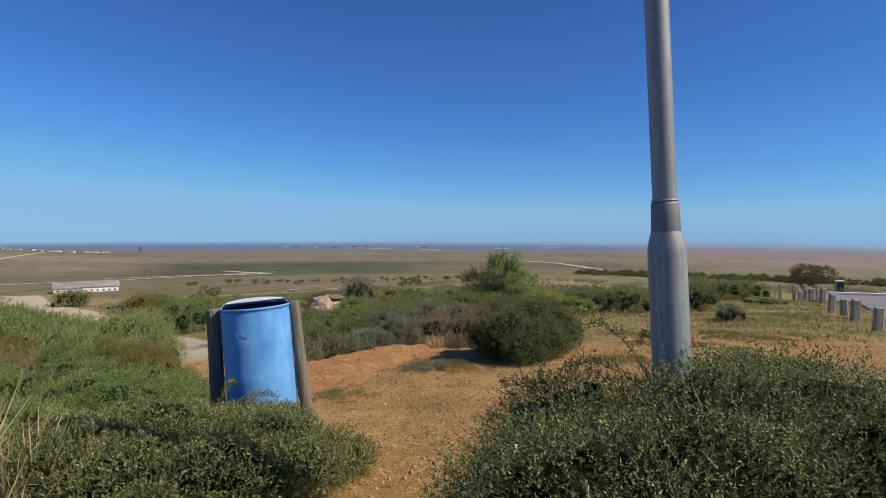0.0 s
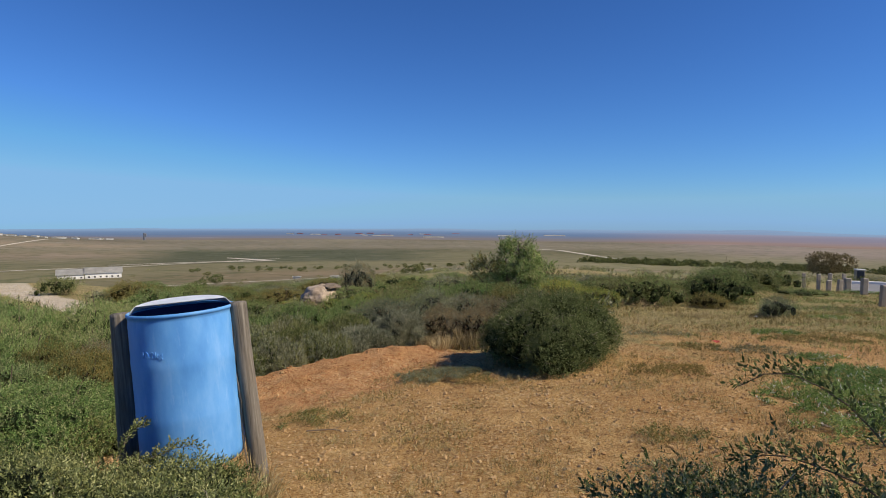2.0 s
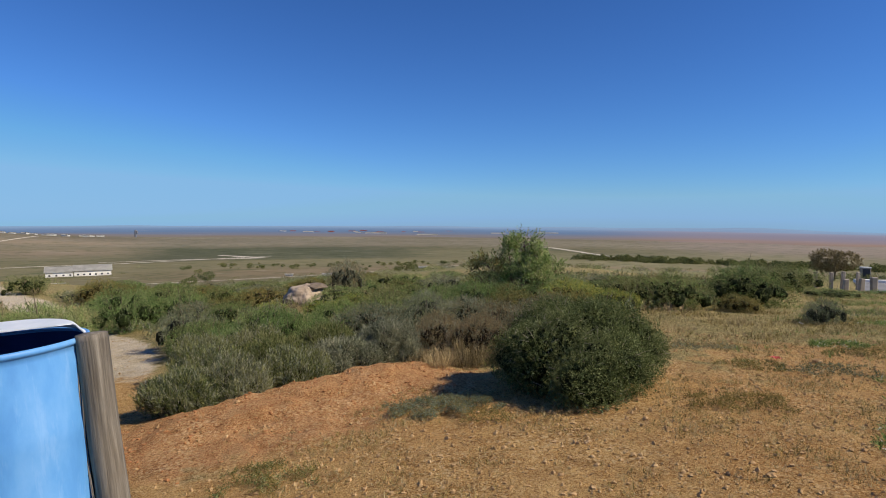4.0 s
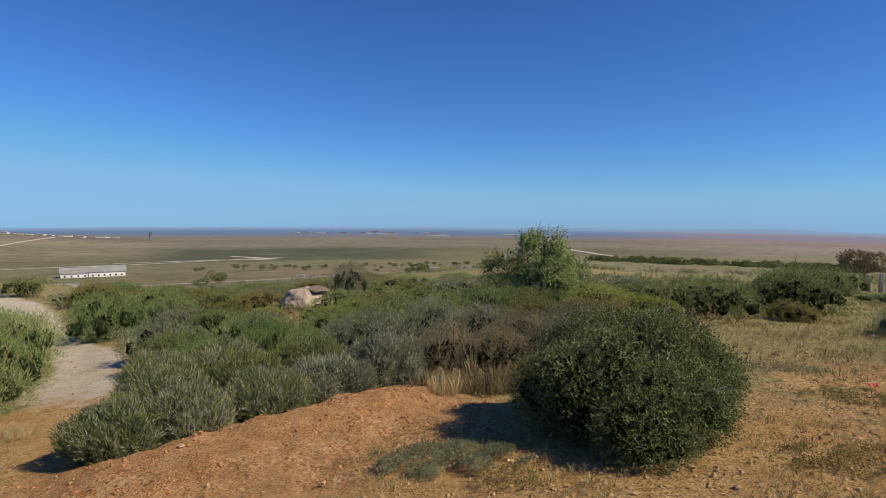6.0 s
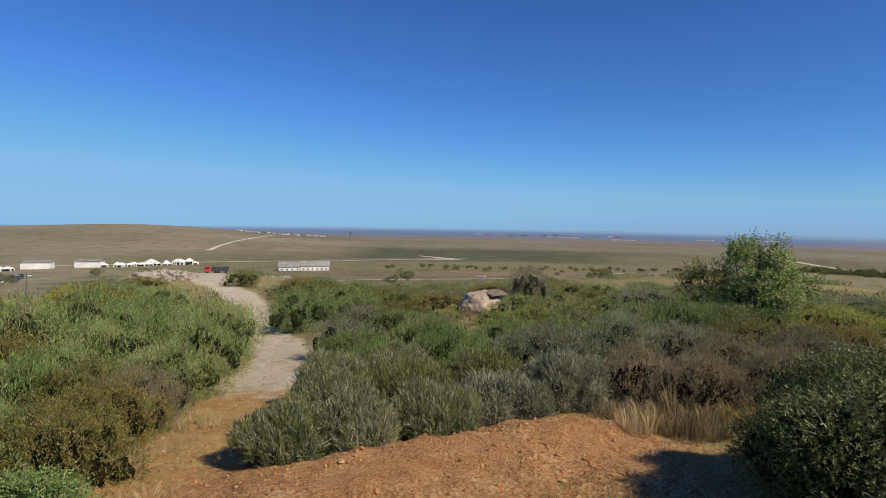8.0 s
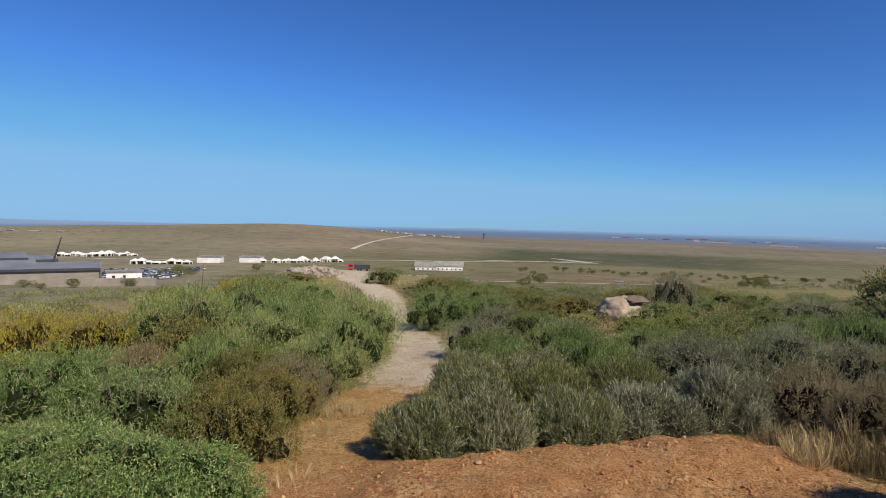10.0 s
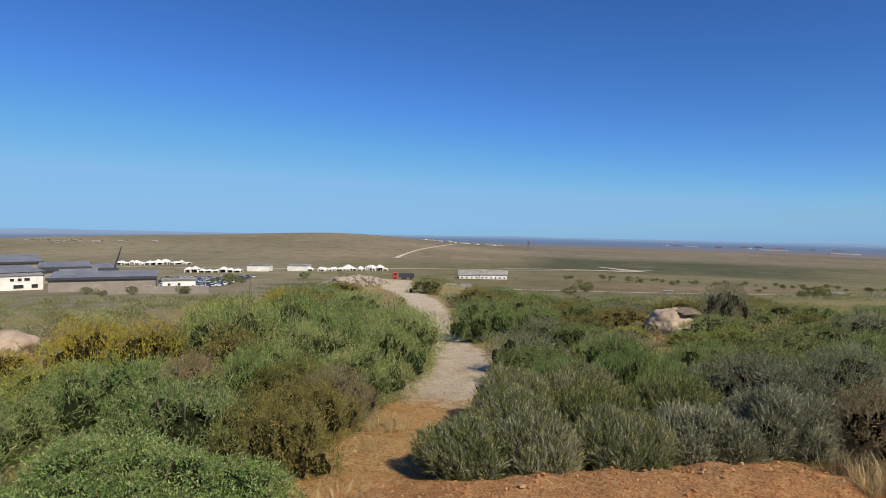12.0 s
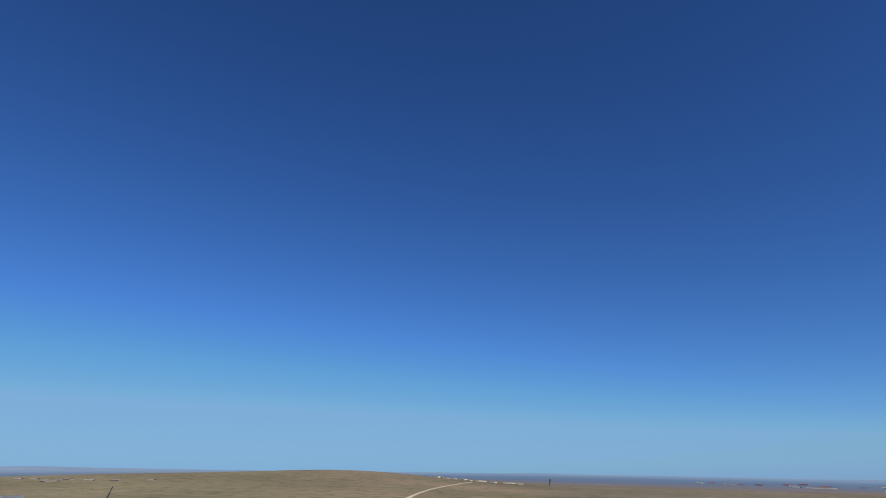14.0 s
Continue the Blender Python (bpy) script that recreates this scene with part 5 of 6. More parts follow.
def pebbles():
    rng = np.random.default_rng(9)
    bm = bmesh.new()
    bmesh.ops.create_icosphere(bm, subdivisions=1, radius=1.0)
    tv = np.array([v.co[:] for v in bm.verts])
    tf = np.array([[v.index for v in f.verts] for f in bm.faces])
    bm.free()
    n = 22000
    x, y = np.r_[rng.uniform(-3, 6, n - 4200), rng.uniform(-16, -2.4, 4200)], np.r_[rng.uniform(2, 11, n - 4200), rng.uniform(6.5, 22, 4200)]
    u, v = (x + 1.35) * 0.73 + (y - 8.1) * 0.68, -(x + 1.35) * 0.68 + (y - 8.1) * 0.73
    on_bank = np.exp(-(u / 1.9) ** 4 - ((v + 0.35) / 1.15) ** 4) > 0.3
    ok = ((along_path(x, y) < 0.1) | ((x > -2.6) & (y < 11))) & (~on_bank | (rng.uniform(size=n) < 0.15))
    x, y = x[ok], y[ok]
    s = 0.005 + 0.012 * rng.uniform(size=len(x)) ** 3
    v = tv[None] * (s[:, None, None] * rng.uniform(0.6, 1.4, (len(x), 1, 3))) * (1 + 0.25 * rng.normal(size=(len(x), len(tv), 1)))
    v += np.stack([x, y, height(x, y) + np.array([small_relief(a, b) for a, b in zip(x, y)]) + s * 0.2], 1)[:, None]
    f = tf[None] + (np.arange(len(x)) * len(tv))[:, None, None]
    me = bpy.data.meshes.new("gravel")
    me.from_pydata(v.reshape(-1, 3), [], f.reshape(-1, 3).tolist())
    me.materials.append(PEBBLE)
    tagged(new("gravel", me), "small loose stones scattered over the sand", "gravel", kind="stuff")


pebbles()


def clods():
    rng = np.random.default_rng(19)
    bm = bmesh.new()
    for i in range(1500):
        u, v = rng.uniform(-1.9, 1.9), rng.normal() * 0.5 - 0.2
        x, y = -1.35 + 0.73 * u - 0.68 * v, 8.1 + 0.68 * u + 0.73 * v
        s = 0.004 + 0.016 * rng.uniform() ** 4
        lump(bm, (x, y, ground_z(x, y) + small_relief(x, y) + bank_relief(x, y)), (s * rng.uniform(0.8, 1.4), s, s * 0.7), 0.35, i, 1)
    tagged(new("clods", finish(bm, "clods", CLOD)), "crumbled clods of red earth on the bank", "soil", kind="stuff")


clods()


def rock(name, label, x, y, size, seed, material, category, group="", sink=0.3, detail=3, rough=0.22, turn=0):
    ob = thing(name, pose(x, y, ground_z(x, y), 0, 0, turn), label, category, group)
    bm = bmesh.new()
    lump(bm, (0, 0, size[2] * (1 - sink) * 0.5), size, rough, seed, detail)
    part("stone", bm, material, ob, smooth=detail > 2)
    return ob


def ledge_boulder(x, y):
    """A weathered boulder: a worn pale flank under a darker overhanging ledge."""
    ob = thing("boulder", pose(x, y, ground_z(x, y), 0, 0, 12), "large pale sandstone boulder with a dark overhanging ledge", "boulder")
    bm = bmesh.new()
    lump(bm, (-0.06, 0, 0.12), (0.64, 0.52, 0.50), 0.09, 31, 5)
    for v in bm.verts:
        v.co += v.normal * (0.05 * noise.noise(v.co * 5) + 0.025 * noise.noise(v.co * 13) - 0.04 * abs(noise.noise(Vector((v.co.x * 2, v.co.y * 2, v.co.z * 9)))))
    part("flank", bm, BOULDER, ob, smooth=True)
    bm = bmesh.new()
    lump(bm, (0.24, 0.12, 0.56), (0.34, 0.40, 0.085), 0.2, 5, 4)
    part("ledge", bm, LEDGE, ob, "dark weathered ledge", smooth=True)


ledge_boulder(-4.86, 19.3)
rock("boulder", "pale rounded boulder beside the yellow shrubs", -17.6, 8.1, (0.75, 0.7, 0.42), 6, BOULDER, "boulder", detail=4, rough=0.2)
for i, (x, y, s) in enumerate([(-2.03, 8.0, 0.036), (-1.92, 7.5, 0.025), (-0.98, 7.63, 0.03), (-2.2, 8.2, 0.03), (5.9, 10.4, 0.035), (6.6, 9.6, 0.04), (4.3, 8.9, 0.05), (-0.3, 9.5, 0.05), (2.2, 5.6, 0.03), (-9.8, 10.3, 0.18)]):
    rock("stone", "loose angular stone lying on bare ground", x, y, (s, s * 0.8, s * 0.6), 20 + i, PEBBLE, "stone", "loose stones", 0.1, 2, 0.3)


def rubble_heap():
    """Tipped stones and soil at the end of the path."""
    rng = np.random.default_rng(12)
    bm = bmesh.new()
    lump(bm, (-27.4, 28.0, ground_z(-27.4, 28.0)), (1.7, 1.5, 0.36), 0.3, 4, 4)
    for i in range(520):
        a, k = rng.uniform(0, 6.28), math.sqrt(rng.uniform()) * 1.15
        x, y = -27.4 + 2.3 * k * math.cos(a), 28.0 + 1.8 * k * math.sin(a)
        s = 0.04 + 0.14 * rng.uniform() ** 2
        lump(bm, (x, y, ground_z(x, y) + max(0, 0.38 * (1 - k * k)) + s * 0.2), (s, s * rng.uniform(0.6, 1), s * rng.uniform(0.5, 0.9)), 0.3, i, 1)
    tagged(new("rubble_heap", finish(bm, "rubble_heap", RUBBLE)), "heap of tipped pinkish rubble where the path ends", "rubble", kind="stuff")


rubble_heap()


def stick(x, y, l, turn):
    ob = thing("fallen_stick", pose(x, y, ground_z(x, y) + 0.015, 0, 0, turn), "thin dry stick lying on the sand", "stick")
    bm = bmesh.new()
    tube(bm, [(0, 0, 0), (l * 0.4, 0.015, 0.012), (l * 0.7, -0.01, 0.004), (l, 0.02, 0.01)], [0.007, 0.006, 0.005, 0.002], 6)
    tube(bm, [(l * 0.4, 0.015, 0.012), (l * 0.55, 0.08, 0.02)], [0.004, 0.002], 5)
    part("twig", bm, TWIG, ob)


stick(-0.95, 5.45, 0.55, 4)
stick(-3.1, 7.9, 0.6, 60)


def scrap(x, y, size, material, label, turn):
    ob = thing("litter_scrap", pose(x, y, ground_z(x, y) + 0.012, 8, 5, turn), label, "litter", "litter")
    bm = bmesh.new()
    bmesh.ops.create_grid(bm, x_segments=5, y_segments=4, size=size)
    for v in bm.verts:
        v.co.y *= 0.6
        v.co.z = size * 0.5 * noise.noise(v.co * 9 / size * 0.2 + Vector((x, y, 0))) + size * 0.2
    bmesh.ops.solidify(bm, geom=bm.faces[:], thickness=0.002)
    part("sheet", bm, material, ob)


scrap(3.9, 9.03, 0.06, REDLITTER, "crumpled red scrap of packaging on the grass", 20)
scrap(5.85, 12.15, 0.05, LITTER, "crumpled white scrap of plastic on the grass", 50)
scrap(7.4, 12.5, 0.05, LITTER, "crumpled white scrap of plastic on the grass", 10)


PAVING = plain_material("paving", (0.22, 0.21, 0.205), 0.9, scale=1.5)

# ---- bollards, pavement and pier ----
def bollard(x, y, h, w, i):
    ob = thing("concrete_post", pose(x, y, ground_z(x, y) - 0.06, 0, (i % 3 - 1) * 2.0, -10 + (i * 5) % 9), "short worn concrete post edging the parking place", "post", "row of concrete posts")
    bm = bmesh.new()
    box(bm, (w * 0.66, w * 0.6, h), (0, 0, h / 2), bevel=0.022)
    for v in bm.verts:
        v.co += Vector((0.012 * noise.noise(v.co * 7 + Vector((i, 0, 0))), 0.012 * noise.noise(v.co * 7 + Vector((0, i, 0))), 0.03 * noise.noise(v.co * 3 + Vector((i, i, 0))) if v.co.z > h / 2 else 0))
    part("block", bm, CONCRETE, ob)


POSTS = [(16.6, 31.0, 0.88, 0.24), (17.3, 31.0, 0.86, 0.24), (17.7, 30.8, 0.9, 0.24), (18.3, 30.6, 0.9, 0.24), (15.2, 26.4, 0.62, 0.26), (13.9, 23.4, 0.58, 0.26), (12.9, 21.2, 0.56, 0.26),
         (12.0, 18.9, 0.56, 0.26), (10.15, 15.2, 0.56, 0.22), (9.95, 14.3, 0.5, 0.22), (9.4, 12.95, 0.56, 0.26), (8.7, 11.1, 0.54, 0.26)]
for i, (x, y, h, w) in enumerate(POSTS):
    bollard(x, y, h, w, i)


def build_pavement():
    """The paved parking place beyond the posts, laid on the slope, with a pale kerb along its far side."""
    near = [Vector((10.2, 13.0)), Vector((13.2, 19.0)), Vector((18.6, 31.0)), Vector((26.5, 44.2))]
    far = [Vector((26.0, 6.0)), Vector((32.0, 16.0)), Vector((40.0, 28.0)), Vector((48.0, 37.5))]
    bm = bmesh.new()
    rows = []
    for k in range(31):
        q = k / 10
        i, f = min(int(q), 2), q - min(int(q), 2)
        a, b = near[i].lerp(near[i + 1], f), far[i].lerp(far[i + 1], f)
        rows.append([bm.verts.new((*a.lerp(b, j / 20), ground_z(*a.lerp(b, j / 20)) + 0.04)) for j in range(21)])
    for u, w in zip(rows, rows[1:]):
        for j in range(20):
            bm.faces.new((u[j], u[j + 1], w[j + 1], w[j]))
    made = bmesh.ops.extrude_edge_only(bm, edges=[e for e in bm.edges if e.is_boundary])["geom"]
    for v in made:
        if isinstance(v, bmesh.types.BMVert):
            v.co.z -= 0.4
    tagged(new("pavement", finish(bm, "pavement", PAVING)), "grey paved parking place at the hilltop", "pavement", kind="structure")
    bm = bmesh.new()
    for j in range(20):
        p, q = near[3].lerp(far[3], j / 20), near[3].lerp(far[3], (j + 1) / 20)
        d = q - p
        box(bm, (d.length - 0.03, 0.35, 0.3), (*((p + q) / 2), ground_z(*((p + q) / 2)) + 0.08), (0, 0, math.degrees(math.atan2(d.y, d.x))), 0.02)
    tagged(new("kerb", finish(bm, "kerb", WHITEWALL)), "pale concrete kerb edging the paving", "kerb", kind="structure")


build_pavement()


def build_pier():
    ob = thing("brick_pier", pose(28.9, 46.8, ground_z(28.9, 46.8), 0, 0, -12), "squat masonry pier with a dark plaque", "pier")
    bm = bmesh.new()
    box(bm, (0.56, 0.5, 1.05), (0, 0, 0.525), bevel=0.02)
    part("shaft", bm, CONCRETE, ob)
    bm = bmesh.new()
    box(bm, (0.62, 0.56, 0.08), (0, 0, 1.088), bevel=0.02)
    part("cap", bm, WHITEWALL, ob)
    bm = bmesh.new()
    box(bm, (0.46, 0.04, 0.86), (-0.02, -0.268, 0.56), bevel=0.008)
    part("plaque", bm, DARKTRIM, ob, "dark plaque")


build_pier()


# ---- far scrub, trees and woods ----
def far_tree(name, label, x, y, h, w, seed, leaf="dark", count=190, fine=1.0):
    rng = np.random.default_rng(seed)
    ob = thing(name, pose(x, y, ground_z(x, y)), label, "tree", "trees on the plain")
    bm = bmesh.new()
    tube(bm, [(0, 0, -0.1), (0.02 * h, 0, h * 0.3), (0, 0, h * 0.7)], [0.035 * h, 0.025 * h, 0.01 * h], 7)
    part("trunk", bm, TWIG, ob)
    lob = [(np.array([rng.normal() * w * 0.18, rng.normal() * w * 0.18, h * rng.uniform(0.42, 0.75)]), np.array([w * 0.3, w * 0.3, h * 0.24]) * rng.uniform(0.7, 1.1)) for _ in range(7)]
    pts, nrm = crown_points(rng, lob, count, 0.12 * h, 0.5)
    v, f = scatter([sprig_spike(rng, 7, 0.45, 0.32, 60) for _ in range(3)], pts, nrm + rng.normal(size=pts.shape) * 0.5, rng.uniform(0.14, 0.26, len(pts)) * h * fine, rng)
    part("crown", quad_mesh("crown", v, f, [LEAF[leaf]]), None, ob)
    return ob


TREE_SPOTS = [(-107.4, 221.8, 4.6, 6.2), (-93.0, 181.0, 3.4, 5.0), (-14.5, 116.0, 1.9, 2.3), (-12.6, 113.0, 1.5, 1.6), (-15.9, 115, 1.3, 1.6)]
seeds = [far_tree("plain_tree", "dark rounded tree alone on the dry plain", *TREE_SPOTS[0], 1, count=420, fine=0.6), far_tree("plain_tree", "dark rounded tree alone on the dry plain", *TREE_SPOTS[2], 2, count=420, fine=0.6)]


def again(base, x, y, s, turn):
    copy_thing(base, pose(x, y, ground_z(x, y), 0, 0, turn) @ Matrix.Diagonal((s, s, s * 0.9, 1)))


again(seeds[0], -93.0, 181.0, 0.78, 40)
again(seeds[1], -12.6, 113.0, 0.8, 90)
again(seeds[1], -15.9, 115.0, 0.7, 200)
rng = np.random.default_rng(21)
for i in range(64):
    k = i / 63
    again(seeds[i % 2], -175 + 195 * k + rng.normal() * 7, 352 + 40 * k + rng.normal() * 16, (0.6, 1.5)[i % 2] * rng.uniform(0.45, 1.1), i * 50)
far_tree("small_tree", "dark brownish small tree behind the paved place", 28.6, 50.0, 2.3, 3.0, 9, "brown", 1500, 0.42)
for x, y, s in [(-205, 75, 0.5), (-222, 98, 0.55), (-209, 104, 0.7), (-228, 78, 0.7), (-215, 88, 0.8), (-258, 150, 0.9), (-262, 158, 0.8), (-268, 147, 0.8), (-285, 165, 1.0), (-279, 160, 0.9), (-275, 205, 0.9), (-150, 300, 0.6), (-60, 300, 0.4)]:
    again(seeds[0], x, y, s, x * 7)


def scrub_cover():
    """Low shrubs over the slope and the plain, too many and too far to tell apart."""
    rng = np.random.default_rng(30)
    spots = []
    while len(spots) < 520:
        near = len(spots) < 330
        a = rng.uniform(-85, -52) if near and len(spots) % 2 else rng.uniform(-85, 40)
        r = (rng.uniform(22, 130) if near else rng.uniform(130, 430))
        x, y = r * math.sin(radians(a)), 4 + r * math.cos(radians(a))
        if along_path(np.array(x), np.array(y)) < 1.0 and r < 45 or (a > -50 and r < 34) or (15 < a and r < 45):
            continue
        spots.append((x, y, rng.uniform(0.5, 1.3) * (1 if r < 100 else 1.5)))
    pts, dirs, size, kind = [], [], [], []
    for x, y, s in spots:
        m = 190 if math.hypot(x, y) < 75 else 45
        d = rng.normal(size=(m, 3))
        d[:, 2] = abs(d[:, 2]) * 0.8
        d /= np.linalg.norm(d, axis=1, keepdims=True)
        k = np.array([1 + 0.5 * noise.noise(Vector(q) * 2 + Vector((x, y, 0))) for q in d])[:, None]
        p = d * np.array([s * 0.8, s * 0.8, s * 0.4]) * rng.uniform(0.75, 1.0, (m, 1)) * k + np.array([x, y, ground_z(x, y)])
        pts.append(p)
        dirs.append(d + np.array([0, 0, 0.4]))
        size.append(np.full(m, (0.17 if m == 190 else 0.34) * s))
        kind.append(np.full(m, rng.integers(0, 4)))
    kind = np.concatenate(kind)
    pts, dirs, size = np.concatenate(pts), np.concatenate(dirs), np.concatenate(size)
    vs, fs, mi, base = [], [], [], 0
    for c in range(4):
        v, f = scatter([sprig_leafy(rng, 5) for _ in range(3)], pts[kind == c], dirs[kind == c], size[kind == c], rng)
        vs.append(v)
        fs.append(f + base)
        mi.append(np.full(len(f), c))
        base += len(v)
    tagged(new("scrub", quad_mesh("scrub", np.concatenate(vs), np.concatenate(fs), [LEAF["dark"], LEAF["green"], LEAF["grey"], LEAF["dark"]], np.concatenate(mi))), "low dry scrub dotted over slope and plain", "scrub", kind="stuff")


scrub_cover()


def far_woods():
    rng = np.random.default_rng(31)
    pts, dirs, size = [], [], []
    for i in range(300):
        k = rng.uniform()
        x, y = 95 + 260 * k + rng.normal() * 6, 545 - 120 * k + rng.normal() * 14
        s = rng.uniform(1.8, 3.8)
        d = rng.normal(size=(40, 3))
        d[:, 2] = abs(d[:, 2])
        d /= np.linalg.norm(d, axis=1, keepdims=True)
        pts.append(d * np.array([s * 0.7, s * 0.7, s]) + np.array([x, y, ground_z(x, y)]))
        dirs.append(d)
        size.append(np.full(40, s * 0.5))
    v, f = scatter([sprig_spike(rng, 5, 0.6, 0.55, 60) for _ in range(3)], np.concatenate(pts), np.concatenate(dirs), np.concatenate(size), rng)
    tagged(new("far_woods", quad_mesh("far_woods", v, f, [LEAF["dark"]])), "dark belt of trees across the valley", "woods", kind="stuff")


far_woods()

# ---- tracks and roads of the plain ----
build_strip("road_1", "pale gravel road across the plain", [(-520, 190), (-440, 225), (-366, 270), (-340, 325), (-298, 373), (-262, 404), (-230, 470), (-200, 540)], [4, 5, 6, 4], TRACK, 0.35)
build_strip("road_2", "pale dirt track climbing the far hill", [(-520, 524), (-528, 535), (-560, 572), (-607, 635), (-664, 719), (-715, 805), (-778, 919), (-865, 1073)], [7, 5, 4.5, 5, 6], TRACK, 0.6)
build_strip("road_3", "white gravel bend in the far road", [(-290, 420), (-240, 470), (-205, 484), (-192, 497), (-215, 520), (-260, 560)], [5, 9, 11, 5], TRACK, 0.4)
build_strip("road_4", "thin pale track over the dry plain", [(-190, 190), (-120, 235), (-60, 250), (40, 260)], [3, 3], TRACK, 0.25)
build_strip("road_5", "distant pale farm track", [(60, 1000), (113, 927), (135, 800), (140, 645), (180, 600)], [10, 9, 8], TRACK, 0.5)


# ---- buildings of the valley ----
def front_pose(p0, p1):
    a, b = Vector((*p0, 0)), Vector((*p1, 0))
    d = b - a
    z = min(ground_z(*p0), ground_z(*p1)) - 0.3
    return pose(a.x, a.y, z, 0, 0, math.degrees(math.atan2(d.y, d.x))), d.length


def window(ob, wall, x, z, w, h, y=-0.03):
    bm = bmesh.new()
    box(bm, (w, 0.16, h), (x, y, z), bevel=0.03)
    win = part("window", bm, WHITEWALL, wall)
    bm = bmesh.new()
    box(bm, (w * 0.86, 0.1, h * 0.84), (x, y - 0.06, z))
    part("pane", bm, SHADE_GLASS, win, "dark glass pane")


def building(name, label, p0, p1, depth, h, wall_mat, roof_mat, pitch=1.2, fascia=1.0, windows=(), ridge=False):
    """A building by its front edge on the ground: walls, roof with overhang, fascia, windows."""
    m, length = front_pose(p0, p1)
    ob = thing(name, m, label, "building", "buildings of the valley")
    bm = bmesh.new()
    box(bm, (length, depth, h), (length / 2, depth / 2, h / 2))
    wall = part("wall", bm, wall_mat, ob)
    bm = bmesh.new()
    over = 0.6
    if ridge:
        prof = [(-over, h), (depth / 2, h + pitch), (depth + over, h)]
    else:
        prof = [(-over, h), (depth + over, h + pitch)]
    rows = []
    for x in np.linspace(-over, length + over, 14):
        rows.append([bm.verts.new((x, y, z + 0.02)) for y, z in prof])
    for a, b in zip(rows, rows[1:]):
        for k in range(len(prof) - 1):
            bm.faces.new((a[k], b[k], b[k + 1], a[k + 1]))
    bmesh.ops.solidify(bm, geom=bm.faces[:], thickness=-0.3)
    part("roof", bm, roof_mat, ob)
    if fascia:
        bm = bmesh.new()
        box(bm, (length + 2 * over, 0.35, fascia), (length / 2, -over - 0.2, h - fascia / 2 + 0.1), bevel=0.04)
        part("fascia", bm, DARKTRIM, ob, "dark fascia board")
    for x, z, w, hh in windows:
        window(ob, wall, x * length, z, w, hh)
    return ob


building("warehouse", "long beige warehouse under a low grey sheet roof", (-262.3, 75.5), (-246.2, 109.6), 17, 6.2, RENDERED, ROOF, 1.2, 1.0,
         [(k, 1.6, 1.4, 1.3) for k in (0.72, 0.76, 0.9, 0.94)])
building("warehouse", "wide grey-roofed industrial hall behind another hall", (-316.4, 40), (-318.6, 89.5), 24, 7.2, RENDERED, ROOF, 1.6, 1.4)
building("warehouse", "grey-roofed industrial hall with a deep dark fascia", (-333.7, 91.2), (-327.6, 111.8), 26, 8.6, RENDERED, ROOF, 1.0, 2.2)
building("warehouse", "low grey-roofed hall at the end of the yard", (-332.3, 113.4), (-330.2, 125.5), 22, 7.4, RENDERED, ROOF, 0.8, 2.4)
building("warehouse", "small hall under a ridged grey roof", (-299.6, 90.6), (-295.4, 104.0), 12, 6.4, RENDERED, ROOF, 1.8, 0.8, (), True)
building("warehouse", "grey-roofed industrial hall at the back of the yard", (-430, 40), (-415.5, 114.2), 40, 9.4, RENDERED, ROOF, 2.4, 1.2)
building("office", "white office block beside the warehouses", (-292.6, 60), (-289.7, 81.3), 9, 6.6, WHITEWALL, GREYROOF, 0.3, 0, [(0.5, 4.9, 1.6, 1.4), (0.62, 4.9, 1.6, 1.4), (0.74, 4.9, 2.2, 1.5), (0.6, 2.0, 4, 1.8), (0.86, 2.0, 2.6, 1.9)])
building("annexe", "low white annexe at the warehouse end", (-244.5, 111.6), (-238.8, 123.0), 7, 4.4, WHITEWALL, GREYROOF, 0.3, 0, [(0.2, 2.6, 1.2, 1.2), (0.5, 2.6, 1.2, 1.2)])
building("barn", "long pale barn with a row of openings under its eaves", (-218.6, 277.4), (-209, 284.4), 11, 2.6, WHITEWALL, GREYROOF, 2.6, 0, [(k, 1.1, 1.0, 1.0) for k in (0.15, 0.4, 0.65, 0.9)], True)
building("barn", "long pale barn with a row of openings under its eaves", (-208.6, 284.7), (-195.2, 294.5), 11, 3.0, WHITEWALL, GREYROOF, 2.8, 0, [(k, 1.2, 1.0, 1.0) for k in (0.1, 0.26, 0.42, 0.58, 0.74, 0.9)], True)
building("store", "plain whitewashed store building on the plain", (-368.8, 225.0), (-356.8, 234.8), 9, 4.6, WHITEWALL, GREYROOF, 0.4, 0)
building("store", "plain whitewashed store building on the plain", (-353.9, 248.2), (-341.8, 256.5), 9, 4.4, WHITEWALL, GREYROOF, 0.4, 0)
building("shed", "small pale shed beside the road", (-152, 186), (-144, 192), 6, 2.6, WHITEWALL, GREYROOF, 0.5, 0, [(0.5, 1.2, 2.0, 1.4)])


def yard_wall():
    m, length = front_pose((-226, 84), (-206, 112))
    ob = thing("yard_wall", m, "long beige boundary wall of the industrial yard", "wall")
    for i in range(6):
        bm = bmesh.new()
        box(bm, (length / 6 - 0.25, 0.4, 3.2), ((i + 0.5) * length / 6, 0, 1.6))
        part("panel", bm, RENDERED, ob)
        bm = bmesh.new()
        box(bm, (0.5, 0.6, 3.5), (i * length / 6, 0, 1.75), bevel=0.03)
        part("pier", bm, RENDERED, ob)


yard_wall()


